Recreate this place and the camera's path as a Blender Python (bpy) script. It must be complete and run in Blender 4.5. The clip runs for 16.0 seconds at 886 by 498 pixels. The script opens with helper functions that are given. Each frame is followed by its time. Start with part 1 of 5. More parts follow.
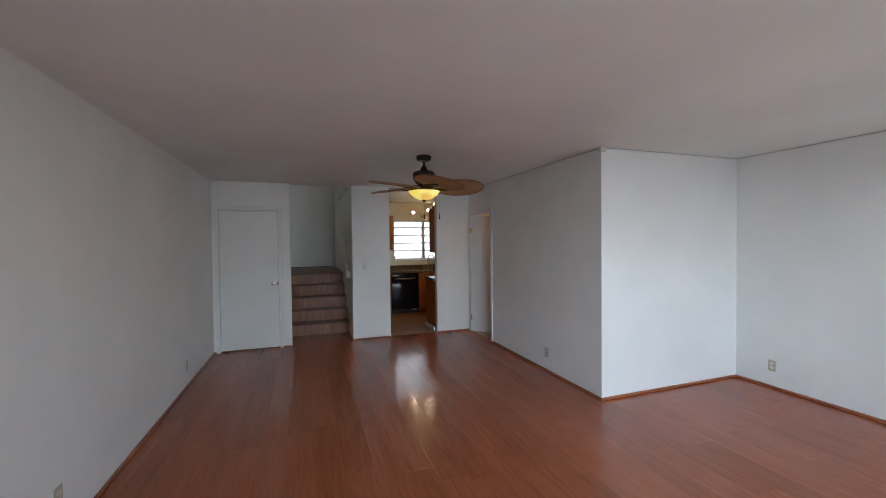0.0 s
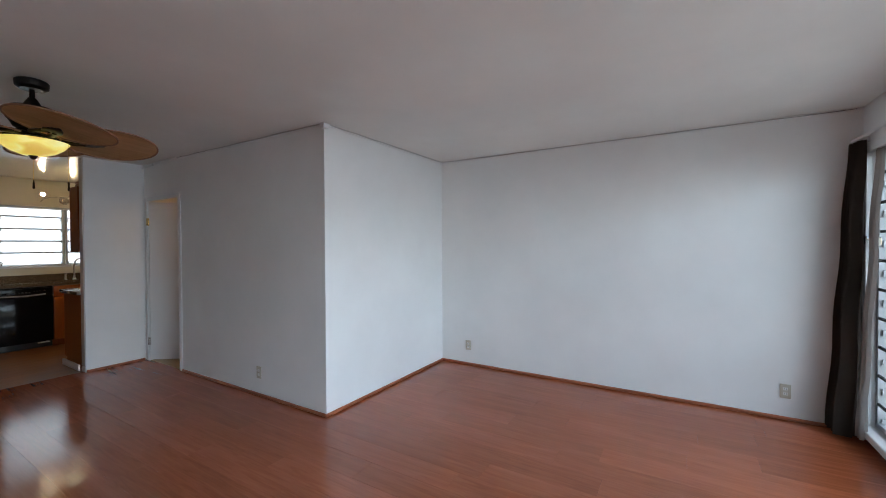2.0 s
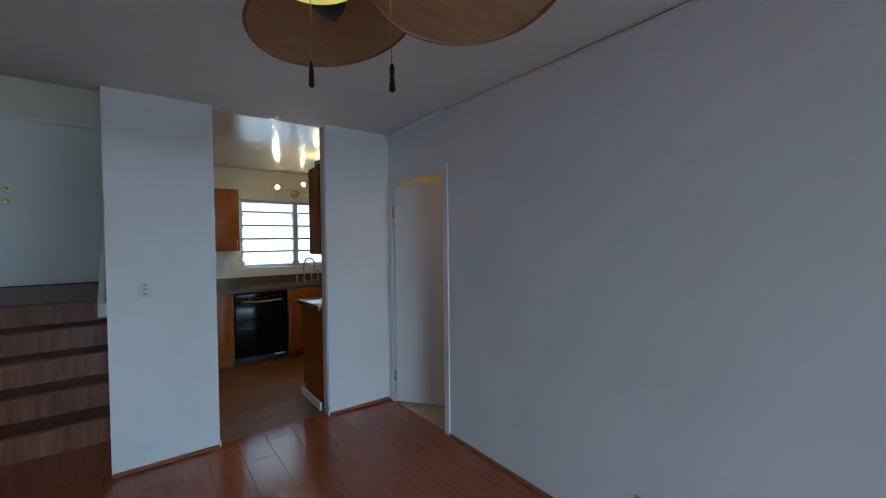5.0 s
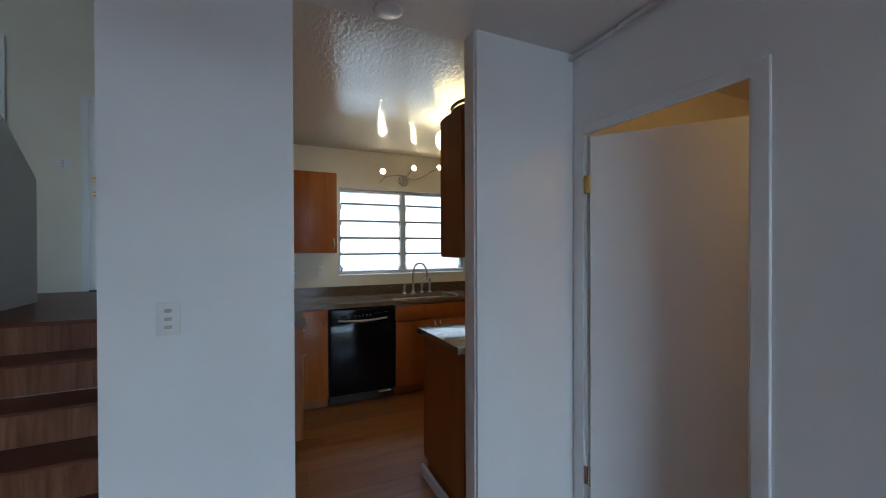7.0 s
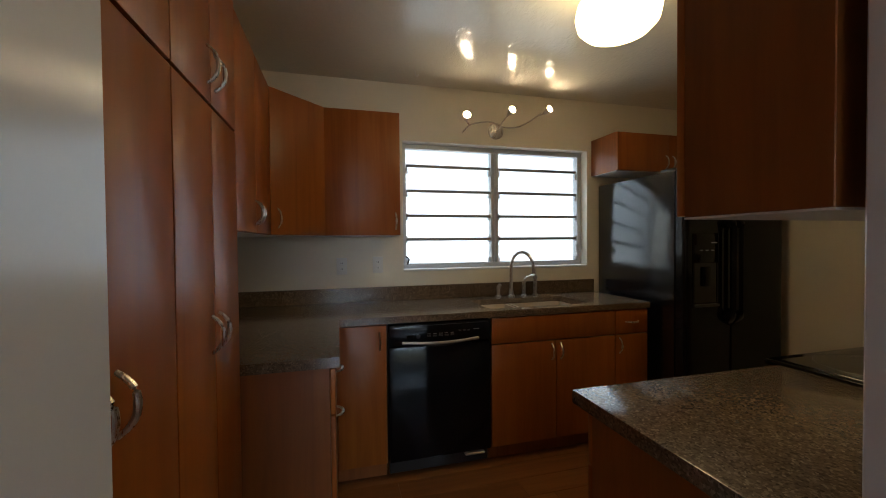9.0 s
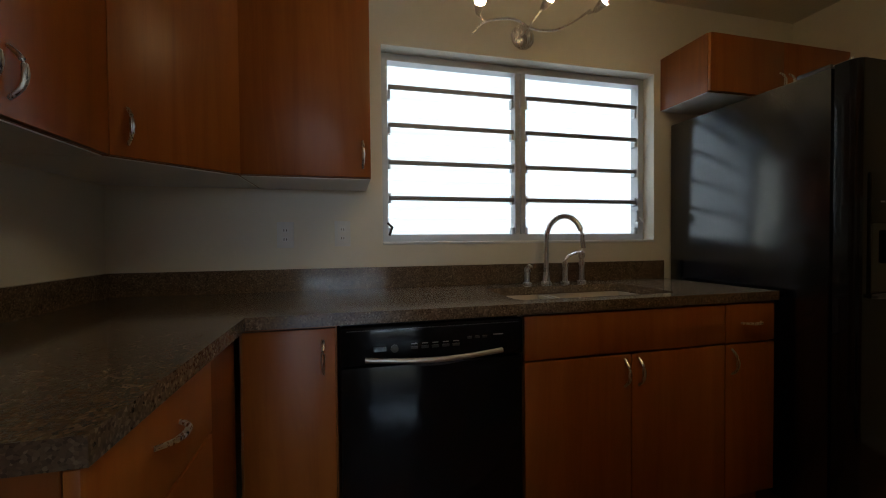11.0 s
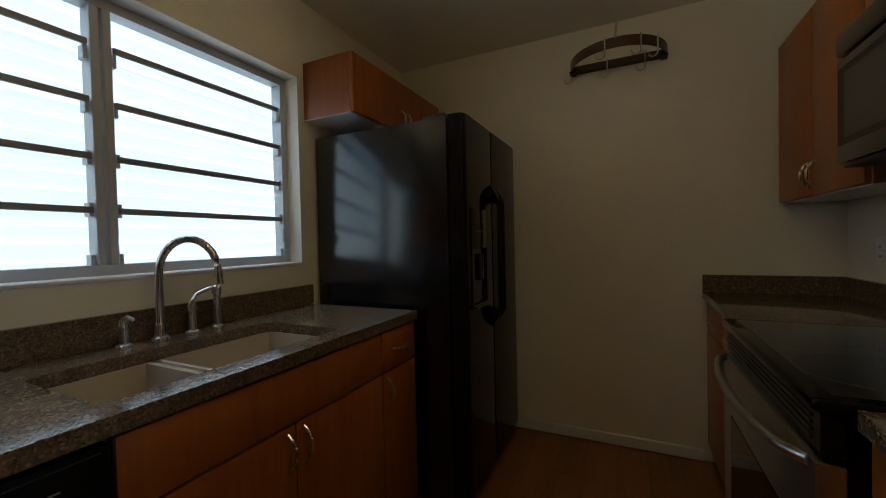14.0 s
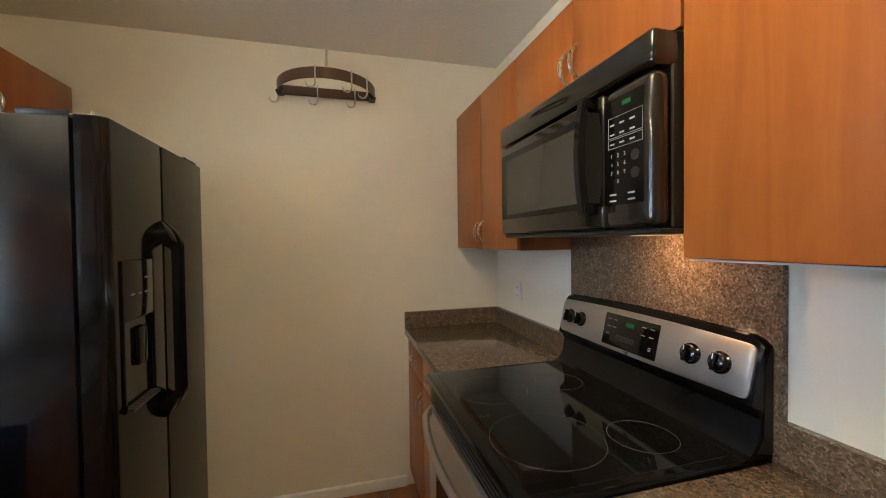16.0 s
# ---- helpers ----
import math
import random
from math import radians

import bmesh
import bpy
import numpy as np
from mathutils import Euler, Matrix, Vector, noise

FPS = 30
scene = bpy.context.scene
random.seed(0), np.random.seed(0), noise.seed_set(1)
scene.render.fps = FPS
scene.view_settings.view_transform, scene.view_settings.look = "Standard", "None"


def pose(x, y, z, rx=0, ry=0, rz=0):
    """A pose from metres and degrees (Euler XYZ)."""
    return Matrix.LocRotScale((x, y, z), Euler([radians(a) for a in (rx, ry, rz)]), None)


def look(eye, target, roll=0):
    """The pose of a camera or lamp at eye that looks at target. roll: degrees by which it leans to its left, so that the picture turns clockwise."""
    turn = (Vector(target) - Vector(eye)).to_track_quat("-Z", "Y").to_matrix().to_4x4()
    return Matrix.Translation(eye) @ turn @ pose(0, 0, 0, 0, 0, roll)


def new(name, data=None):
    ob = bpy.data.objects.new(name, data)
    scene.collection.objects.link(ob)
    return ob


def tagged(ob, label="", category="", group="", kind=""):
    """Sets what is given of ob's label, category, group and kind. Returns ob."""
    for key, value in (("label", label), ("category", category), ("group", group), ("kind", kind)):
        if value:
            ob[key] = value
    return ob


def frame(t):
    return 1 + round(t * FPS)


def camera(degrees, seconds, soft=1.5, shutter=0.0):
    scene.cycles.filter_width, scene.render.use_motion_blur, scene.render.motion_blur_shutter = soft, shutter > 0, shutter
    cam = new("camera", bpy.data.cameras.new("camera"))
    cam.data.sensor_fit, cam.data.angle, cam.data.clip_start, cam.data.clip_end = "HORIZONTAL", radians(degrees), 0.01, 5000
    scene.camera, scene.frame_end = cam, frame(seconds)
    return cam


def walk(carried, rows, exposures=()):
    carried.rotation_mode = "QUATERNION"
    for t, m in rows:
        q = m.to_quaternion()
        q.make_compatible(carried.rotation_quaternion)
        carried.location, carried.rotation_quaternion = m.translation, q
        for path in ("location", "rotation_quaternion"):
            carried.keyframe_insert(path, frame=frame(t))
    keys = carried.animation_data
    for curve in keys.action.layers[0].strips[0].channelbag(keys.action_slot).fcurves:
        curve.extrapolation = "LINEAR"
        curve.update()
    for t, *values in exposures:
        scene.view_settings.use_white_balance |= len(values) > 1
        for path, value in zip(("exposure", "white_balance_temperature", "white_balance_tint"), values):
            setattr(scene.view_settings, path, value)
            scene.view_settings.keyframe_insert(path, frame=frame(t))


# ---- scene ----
cam = camera(97.0, 16.0, 1.0)
PATH = [
    (0, (0.292, 0.195, 1.565), (0.952, 2.083, 1.522), -0.6),
    (0.5, (0.434, 0.265, 1.528), (1.237, 2.097, 1.488), -0.8),
    (1, (0.621, 0.381, 1.509), (1.778, 2.011, 1.463), -0.9),
    (1.5, (0.716, 0.485, 1.465), (2.197, 1.828, 1.43), -0.5),
    (2, (0.7, 0.725, 1.439), (2.41, 1.762, 1.413), -0.3),
    (2.5, (0.738, 1.082, 1.431), (2.493, 2.04, 1.4), -0.3),
    (3, (0.822, 1.5, 1.426), (2.562, 2.484, 1.391), -0.2),
    (3.5, (0.896, 1.961, 1.452), (2.549, 3.086, 1.411), -0.3),
    (4, (1.024, 2.4, 1.466), (2.543, 3.7, 1.42), -0.5),
    (4.5, (1.111, 2.86, 1.48), (2.461, 4.335, 1.43), -0.5),
    (7, (1.464, 4.878, 1.419), (2.302, 6.693, 1.406), -0.2),
    (7.5, (1.557, 5.282, 1.4), (2.275, 7.149, 1.381), 0.0),
    (8, (1.655, 5.637, 1.413), (2.334, 7.518, 1.376), -0.8),
    (8.5, (1.723, 5.937, 1.374), (2.313, 7.848, 1.338), -0.3),
    (9, (1.735, 6.258, 1.321), (2.252, 8.19, 1.283), -0.5),
    (9.5, (1.797, 6.487, 1.227), (2.303, 8.422, 1.199), -0.5),
    (10, (1.891, 6.733, 1.171), (2.346, 8.68, 1.133), -0.5),
    (12.5, (2.098, 7.58, 1.111), (2.902, 9.411, 1.079), -0.7),
    (13, (2.129, 7.611, 1.158), (3.258, 9.261, 1.116), -0.9),
    (13.5, (2.189, 7.592, 1.167), (3.686, 8.917, 1.146), -1.2),
    (14, (2.222, 7.547, 1.213), (4.026, 8.409, 1.172), -1.3),
    (14.5, (2.261, 7.509, 1.264), (4.222, 7.898, 1.22), -1.3),
    (15, (2.328, 7.492, 1.303), (4.327, 7.517, 1.26), -1.3),
    (15.5, (2.433, 7.483, 1.368), (4.414, 7.216, 1.317), -1.1),
    (16, (2.486, 7.571, 1.406), (4.415, 7.047, 1.364), -0.7),
]
EXPOSURES = [(0, 0.93, 6200, 10), (2, 0.83, 6000, 9), (2.5, 0.78, 5900, 8), (3.5, 0.76, 5850, 8), (4.5, 0.76, 5100, 2), (7, 0.97, 5250, 4), (8, 0.78, 5400, 6), (9, 0.74, 5900, 8), (9.5, 0.8, 5950, 8), (10, 0.68, 5950, 8),
             (12.5, 0.0, 5700, 7), (13, 0.0, 5750, 7), (13.5, 0.0, 5650, 5), (14, 0.2, 5400, 3), (14.5, 0.9, 5200, 4), (15, 1.98, 5250, 8), (15.5, 2.47, 5050, 7), (16, 2.52, 5000, 7)]
walk(cam, [(t, look(eye, target, roll)) for t, eye, target, roll in PATH], EXPOSURES)

# ---- world and light ----
world = bpy.data.worlds.new("world")
scene.world = world
world.use_nodes = True
wn = world.node_tree.nodes
sky = wn.new("ShaderNodeTexSky")
sky.sky_type, sky.sun_disc = "NISHITA", False
sky.sun_elevation, sky.sun_rotation = radians(52), radians(140)
wn["Background"].inputs[1].default_value = 0.15
world.node_tree.links.new(sky.outputs[0], wn["Background"].inputs[0])

sun = new("sun", bpy.data.lights.new("sun", "SUN"))
sun.data.energy, sun.data.angle, sun.data.color = 4.8, radians(0.5), (1, 0.97, 0.93)
sun.matrix_world = look((5, -6, 10), (0, 0, 0))


def area(name, eye, target, sx, sy, watts, colour):
    l = new(name, bpy.data.lights.new(name, "AREA"))
    l.data.shape, l.data.size, l.data.size_y, l.data.energy, l.data.color = "RECTANGLE", sx, sy, watts, colour
    l.matrix_world = look(eye, target)
    return l


# daylight through the window wall of the living room and through the kitchen window
area("sky_light_living", (0.9, -3.2, 2.3), (1.1, 0.6, 0.9), 4.6, 1.4, 48, (0.80, 0.91, 1.0)).data.spread = radians(130)
area("sky_light_kitchen", (2.95, 9.80, 2.95), (2.95, 8.5, 1.0), 1.9, 0.7, 14, (0.82, 0.92, 1.0))


def glow(name, at, watts, colour, size=0.05):
    l = new(name, bpy.data.lights.new(name, "POINT"))
    l.data.energy, l.data.color, l.data.shadow_soft_size = watts, colour, size
    l.location = at
    return l


area("hood_lamp_glow", (3.35, 6.76, 1.409), (3.35, 6.62, 1.27), 0.05, 0.03, 0.3, (1.0, 0.50, 0.18))

# ---- materials ----
def mat(name, colour, rough=0.5, metal=0.0, spec=0.5):
    m = bpy.data.materials.new(name)
    m.use_nodes = True
    b = m.node_tree.nodes["Principled BSDF"]
    b.inputs["Base Color"].default_value = (*colour, 1)
    b.inputs["Roughness"].default_value = rough
    b.inputs["Metallic"].default_value = metal
    b.inputs["Specular IOR Level"].default_value = spec
    return m


class N:
    """Small builder for the nodes of one material."""

    def __init__(self, m):
        self.t, self.b = m.node_tree, m.node_tree.nodes["Principled BSDF"]
        self.co = self.add("ShaderNodeTexCoord").outputs["Object"]

    def add(self, kind, **sets):
        n = self.t.nodes.new(kind)
        for k, v in sets.items():
            n.inputs[k.replace("_", " ")].default_value = v
        return n

    def link(self, a, b):
        self.t.links.new(a, b)

    def scaled(self, sx, sy, sz, rand=False):
        mp = self.add("ShaderNodeMapping")
        mp.inputs["Scale"].default_value = (sx, sy, sz)
        self.link(self.co, mp.inputs["Vector"])
        if rand:
            oi = self.add("ShaderNodeObjectInfo")
            mul = self.add("ShaderNodeMath")
            mul.operation = "MULTIPLY"
            mul.inputs[1].default_value = 37.0
            self.link(oi.outputs["Random"], mul.inputs[0])
            self.link(mul.outputs[0], mp.inputs["Location"])
        return mp.outputs[0]

    def noise(self, vec, scale, detail=4.0, rough=0.55, dist=0.0):
        n = self.add("ShaderNodeTexNoise", Scale=scale, Detail=detail, Roughness=rough, Distortion=dist)
        self.link(vec, n.inputs["Vector"])
        return n.outputs["Fac"]

    def ramp(self, fac, stops):
        r = self.t.nodes.new("ShaderNodeValToRGB")
        e = r.color_ramp.elements
        while len(e) < len(stops):
            e.new(0.5)
        for el, (p, c) in zip(e, stops):
            el.position, el.color = p, (*c, 1)
        self.link(fac, r.inputs["Fac"])
        return r.outputs["Color"]

    def mix(self, a, b, fac, mode="MIX"):
        m = self.t.nodes.new("ShaderNodeMix")
        m.data_type, m.blend_type = "RGBA", mode
        if isinstance(fac, float):
            m.inputs[0].default_value = fac
        else:
            self.link(fac, m.inputs[0])
        self.link(a, m.inputs[6])
        self.link(b, m.inputs[7])
        return m.outputs[2]

    def colour(self, c):
        self.link(c, self.b.inputs["Base Color"])

    def rough(self, fac, lo, hi):
        r = self.add("ShaderNodeMapRange")
        r.inputs["To Min"].default_value, r.inputs["To Max"].default_value = lo, hi
        self.link(fac, r.inputs["Value"])
        self.link(r.outputs[0], self.b.inputs["Roughness"])

    def bump(self, fac, strength, distance=0.002):
        b = self.add("ShaderNodeBump", Strength=strength, Distance=distance)
        self.link(fac, b.inputs["Height"])
        self.link(b.outputs[0], self.b.inputs["Normal"])


def paint(name, colour, rough=0.55, roll=0.12, blotch=0.03):
    m = mat(name, colour, rough)
    n = N(m)
    v = n.scaled(1, 1, 1)
    lo = tuple(c * (1 - blotch * 2) for c in colour)
    hi = tuple(min(1, c * (1 + blotch)) for c in colour)
    n.colour(n.ramp(n.noise(v, 1.3, 5), [(0.3, lo), (0.7, hi)]))
    n.rough(n.noise(v, 3.0), rough - 0.08, rough + 0.1)
    n.bump(n.noise(v, 170, 3), roll, 0.0015)
    return m


def wood(name, dark, mid, light, axis="z", rough=0.35, fine=1.0, rand=True, gloss=0.08):
    m = mat(name, mid, rough)
    n = N(m)
    s = {"x": (1.6, 22, 22), "y": (22, 1.6, 22), "z": (22, 22, 1.6)}[axis]
    v = n.scaled(*[a * fine for a in s], rand)
    grain = n.noise(v, 1.0, 6, 0.6, 0.8)
    c = n.ramp(grain, [(0.3, dark), (0.5, mid), (0.72, light)])
    wide = n.noise(n.scaled(*[a * fine * 0.18 for a in s], rand), 1.0, 3, 0.5, 1.2)
    w = n.ramp(wide, [(0.3, (0.84, 0.82, 0.78)), (0.7, (1.06, 1.06, 1.06))])
    c = n.mix(c, w, 0.75, "MULTIPLY")
    oi = n.add("ShaderNodeObjectInfo")
    tone = n.ramp(oi.outputs["Random"], [(0.0, (0.88, 0.86, 0.84)), (1.0, (1.06, 1.06, 1.06))])
    n.colour(n.mix(c, tone, 1.0, "MULTIPLY"))
    n.rough(grain, rough - gloss, rough + gloss)
    n.bump(grain, 0.03, 0.0006)
    return m


def stone(name):
    m = mat(name, (0.2, 0.15, 0.11), 0.16)
    n = N(m)
    v = n.scaled(1, 1, 1)
    vo = n.add("ShaderNodeTexVoronoi", Scale=215.0)
    n.link(v, vo.inputs["Vector"])
    sp = n.ramp(vo.outputs["Color"], [(0.0, (0.055, 0.038, 0.025)), (0.35, (0.125, 0.089, 0.058)), (0.7, (0.175, 0.128, 0.085)), (1.0, (0.32, 0.25, 0.17))])
    cl = n.ramp(n.noise(v, 34, 4), [(0.35, (0.78, 0.74, 0.7)), (0.65, (1.1, 1.08, 1.05))])
    n.colour(n.mix(sp, cl, 1.0, "MULTIPLY"))
    n.rough(n.noise(v, 9), 0.09, 0.17)
    n.bump(n.noise(v, 120, 2), 0.02, 0.0005)
    return m


def appliance(name, colour, rough, ripple=0.0, metal=0.0):
    m = mat(name, colour, rough, metal)
    n = N(m)
    v = n.scaled(1, 1, 1)
    n.rough(n.noise(v, 6, 5), max(0.03, rough - 0.02), rough + 0.03)
    if ripple:
        n.bump(n.noise(v, 240, 2), ripple, 0.001)
    return m


def brushed(name, colour, axis, rough=0.3):
    m = mat(name, colour, rough, 1.0)
    n = N(m)
    s = {"x": (3, 260, 260), "z": (260, 260, 3)}[axis]
    g = n.noise(n.scaled(*s), 1.0, 3)
    n.rough(g, rough - 0.08, rough + 0.14)
    n.bump(g, 0.05, 0.0005)
    return m


def lit(name, colour, strength, base=(0.8, 0.75, 0.6)):
    m = mat(name, base, 0.25)
    b = m.node_tree.nodes["Principled BSDF"]
    b.inputs["Emission Color"].default_value = (*colour, 1)
    b.inputs["Emission Strength"].default_value = strength
    return m


M_WALL = paint("white_wall_paint", (0.84, 0.84, 0.825), 0.5)
M_CEIL = paint("ceiling_paint", (0.82, 0.82, 0.79), 0.7)
M_KWALL = paint("cream_wall_paint", (0.80, 0.75, 0.63), 0.5)
M_TRIM = paint("gloss_trim_paint", (0.80, 0.80, 0.79), 0.3, 0.05, 0.015)
M_JAMB = paint("gloss_jamb_enamel", (0.82, 0.82, 0.80), 0.2, 0.05, 0.02)
M_DOOR = paint("white_door_paint", (0.81, 0.81, 0.80), 0.35, 0.06, 0.02)
M_OUT = paint("exterior_siding_paint", (0.83, 0.86, 0.87), 0.6)
M_GROUND = paint("concrete", (0.42, 0.41, 0.38), 0.8, 0.4, 0.1)

M_KCEIL = mat("gloss_enamel_ceiling", (0.80, 0.76, 0.65), 0.14)
_n = N(M_KCEIL)
_v = _n.scaled(1, 1, 1)
_n.rough(_n.noise(_v, 4), 0.05, 0.14)
_n.bump(_n.noise(_n.scaled(1.5, 0.8, 1), 30, 2.5, 0.5, 0.8), 0.8, 0.003)

M_FLOOR = wood("reddish_laminate", (0.30, 0.078, 0.030), (0.36, 0.101, 0.040), (0.41, 0.125, 0.050), "y", 0.14, 1.6, True, 0.05)
M_KFLOOR = wood("honey_oak_vinyl", (0.21, 0.082, 0.021), (0.27, 0.108, 0.030), (0.32, 0.138, 0.042), "x", 0.38, 1.0)
M_STAIR = wood("stair_laminate", (0.15, 0.05, 0.024), (0.24, 0.095, 0.048), (0.36, 0.16, 0.085), "z", 0.4, 0.9)
M_TREAD = wood("stair_tread_wood", (0.12, 0.035, 0.018), (0.17, 0.05, 0.026), (0.22, 0.075, 0.04), "x", 0.38, 1.3)
M_CHERRY = wood("cherry_veneer", (0.29, 0.084, 0.012), (0.35, 0.107, 0.016), (0.40, 0.132, 0.021), "z", 0.34, 0.8)
M_CHERRY.node_tree.nodes["Principled BSDF"].inputs["Specular IOR Level"].default_value = 0.32
M_CARCASS = wood("cherry_carcass", (0.22, 0.064, 0.009), (0.28, 0.084, 0.012), (0.33, 0.105, 0.016), "z", 0.4, 0.8)
M_BASEWOOD = wood("baseboard_wood", (0.28, 0.085, 0.038), (0.36, 0.115, 0.052), (0.42, 0.14, 0.066), "y", 0.35, 1.5)
M_STONE = stone("brown_quartz")
M_BLACK = appliance("black_enamel", (0.006, 0.006, 0.007), 0.09)
M_BLACK.node_tree.nodes["Principled BSDF"].inputs["Specular IOR Level"].default_value = 0.18
M_GLOSSBLACK = appliance("gloss_black_casing", (0.014, 0.0125, 0.0115), 0.1)
M_GLOSSBLACK.node_tree.nodes["Principled BSDF"].inputs["Specular IOR Level"].default_value = 0.6
M_FRIDGE = appliance("black_fridge_skin", (0.005, 0.006, 0.009), 0.15, 0.16)
M_FRIDGE.node_tree.nodes["Principled BSDF"].inputs["Specular IOR Level"].default_value = 0.85
M_FRIDGEDOOR = appliance("gloss_black_fridge_door", (0.007, 0.007, 0.008), 0.09, 0.02)
M_FRIDGEDOOR.node_tree.nodes["Principled BSDF"].inputs["Specular IOR Level"].default_value = 0.28
M_GLASSTOP = appliance("black_glass", (0.006, 0.006, 0.007), 0.05)
M_PLASTIC = appliance("black_plastic", (0.02, 0.02, 0.021), 0.35)
M_STEEL = brushed("brushed_steel", (0.56, 0.54, 0.52), "x")
M_NICKEL = brushed("satin_nickel", (0.60, 0.57, 0.53), "z", 0.25)
M_CHROME = mat("chrome", (0.75, 0.75, 0.76), 0.08, 1.0)
M_BRASS = mat("brass", (0.72, 0.50, 0.18), 0.25, 1.0)
M_BRONZE = appliance("dark_bronze", (0.028, 0.021, 0.017), 0.38, 0.1, 0.6)
M_ALU = appliance("grey_aluminium", (0.55, 0.56, 0.57), 0.42, 0.05, 0.2)
M_BAR = appliance("dull_grey_metal_bar", (0.26, 0.25, 0.24), 0.45, 0.05, 0.2)
M_FASCIA = brushed("satin_steel_fascia", (0.52, 0.49, 0.46), "x", 0.42)
M_SINK = paint("beige_composite_sink", (0.55, 0.47, 0.36), 0.35, 0.05)
M_PLATE = mat("ivory_plate", (0.50, 0.46, 0.37), 0.35)
M_WHITE = mat("white_plate", (0.78, 0.77, 0.74), 0.3)
M_MELA = paint("white_melamine", (0.78, 0.77, 0.74), 0.4, 0.02, 0.01)
M_PANELGLOSS = appliance("dark_bronze_gloss_trim", (0.022, 0.019, 0.016), 0.10)
M_SCREEN = appliance("oven_screen_glass", (0.04, 0.035, 0.03), 0.16)
M_SLOT = mat("dark_slot", (0.05, 0.05, 0.05), 0.6)
M_INK = mat("pale_print", (0.26, 0.26, 0.25), 0.5)
M_PRINT = mat("panel_print", (0.34, 0.34, 0.33), 0.5)
M_CABLE = mat("brown_cable", (0.11, 0.085, 0.07), 0.6)
M_RING = mat("burner_ring_print", (0.13, 0.13, 0.127), 0.3)
M_BLADE = wood("woven_blade_tan", (0.60, 0.36, 0.185), (0.66, 0.41, 0.215), (0.71, 0.46, 0.25), "x", 0.65, 2.4)
M_BLADERIM = paint("blade_edge_binding", (0.30, 0.15, 0.075), 0.6, 0.1, 0.05)
M_CURTAIN = paint("brown_curtain_cloth", (0.055, 0.036, 0.027), 0.9, 0.3, 0.15)
M_LINING = paint("grey_curtain_lining", (0.42, 0.38, 0.35), 0.9, 0.3, 0.05)
M_IRON = appliance("black_iron", (0.03, 0.026, 0.022), 0.4, 0.1, 0.7)
M_RACK = appliance("brown_coated_iron", (0.085, 0.042, 0.018), 0.35, 0.1, 0.15)
M_BOWL = lit("amber_glass_bowl", (1.0, 0.78, 0.2), 0.40, (0.8, 0.62, 0.3))
_n = N(M_BOWL)
_n.link(_n.ramp(_n.noise(_n.scaled(1, 1, 2.5), 9, 3, 0.5, 1.0), [(0.3, (0.72, 0.46, 0.04)), (0.55, (1.0, 0.80, 0.12)), (0.75, (1.0, 0.98, 0.40))]), _n.b.inputs["Emission Color"])
M_OPAL = lit("opal_glass_shade", (1.0, 0.72, 0.32), 6.2)
M_BULB = lit("frosted_bulb", (1.0, 0.74, 0.42), 140.0)
M_GREEN = lit("green_display", (0.1, 0.7, 0.1), 0.012, (0.01, 0.05, 0.02))
M_HOODLAMP = lit("hood_lamp", (1.0, 0.55, 0.2), 0.06)
M_GLASS = bpy.data.materials.new("window_glass")
M_GLASS.use_nodes = True
_g = M_GLASS.node_tree.nodes["Principled BSDF"]
_g.inputs["Transmission Weight"].default_value, _g.inputs["Roughness"].default_value, _g.inputs["IOR"].default_value = 1.0, 0.02, 1.02
_g.inputs["Base Color"].default_value = (0.93, 0.97, 0.98, 1)


# ---- mesh helpers ----
def cube(lo, hi, bevel=0.0, seg=1):
    bm = bmesh.new()
    lo, hi = Vector(lo), Vector(hi)
    bmesh.ops.create_cube(bm, size=1, matrix=Matrix.Translation((lo + hi) / 2) @ Matrix.Diagonal((*(hi - lo), 1)))
    if bevel:
        bmesh.ops.bevel(bm, geom=bm.edges[:], offset=bevel, segments=seg, affect="EDGES", profile=0.5)
    return bm


def merge(*bms):
    out = bmesh.new()
    for b in bms:
        me = bpy.data.meshes.new("tmp")
        b.to_mesh(me)
        b.free()
        out.from_mesh(me)
        bpy.data.meshes.remove(me)
    return out


def moved(bm, m):
    bmesh.ops.transform(bm, matrix=m, verts=bm.verts)
    return bm


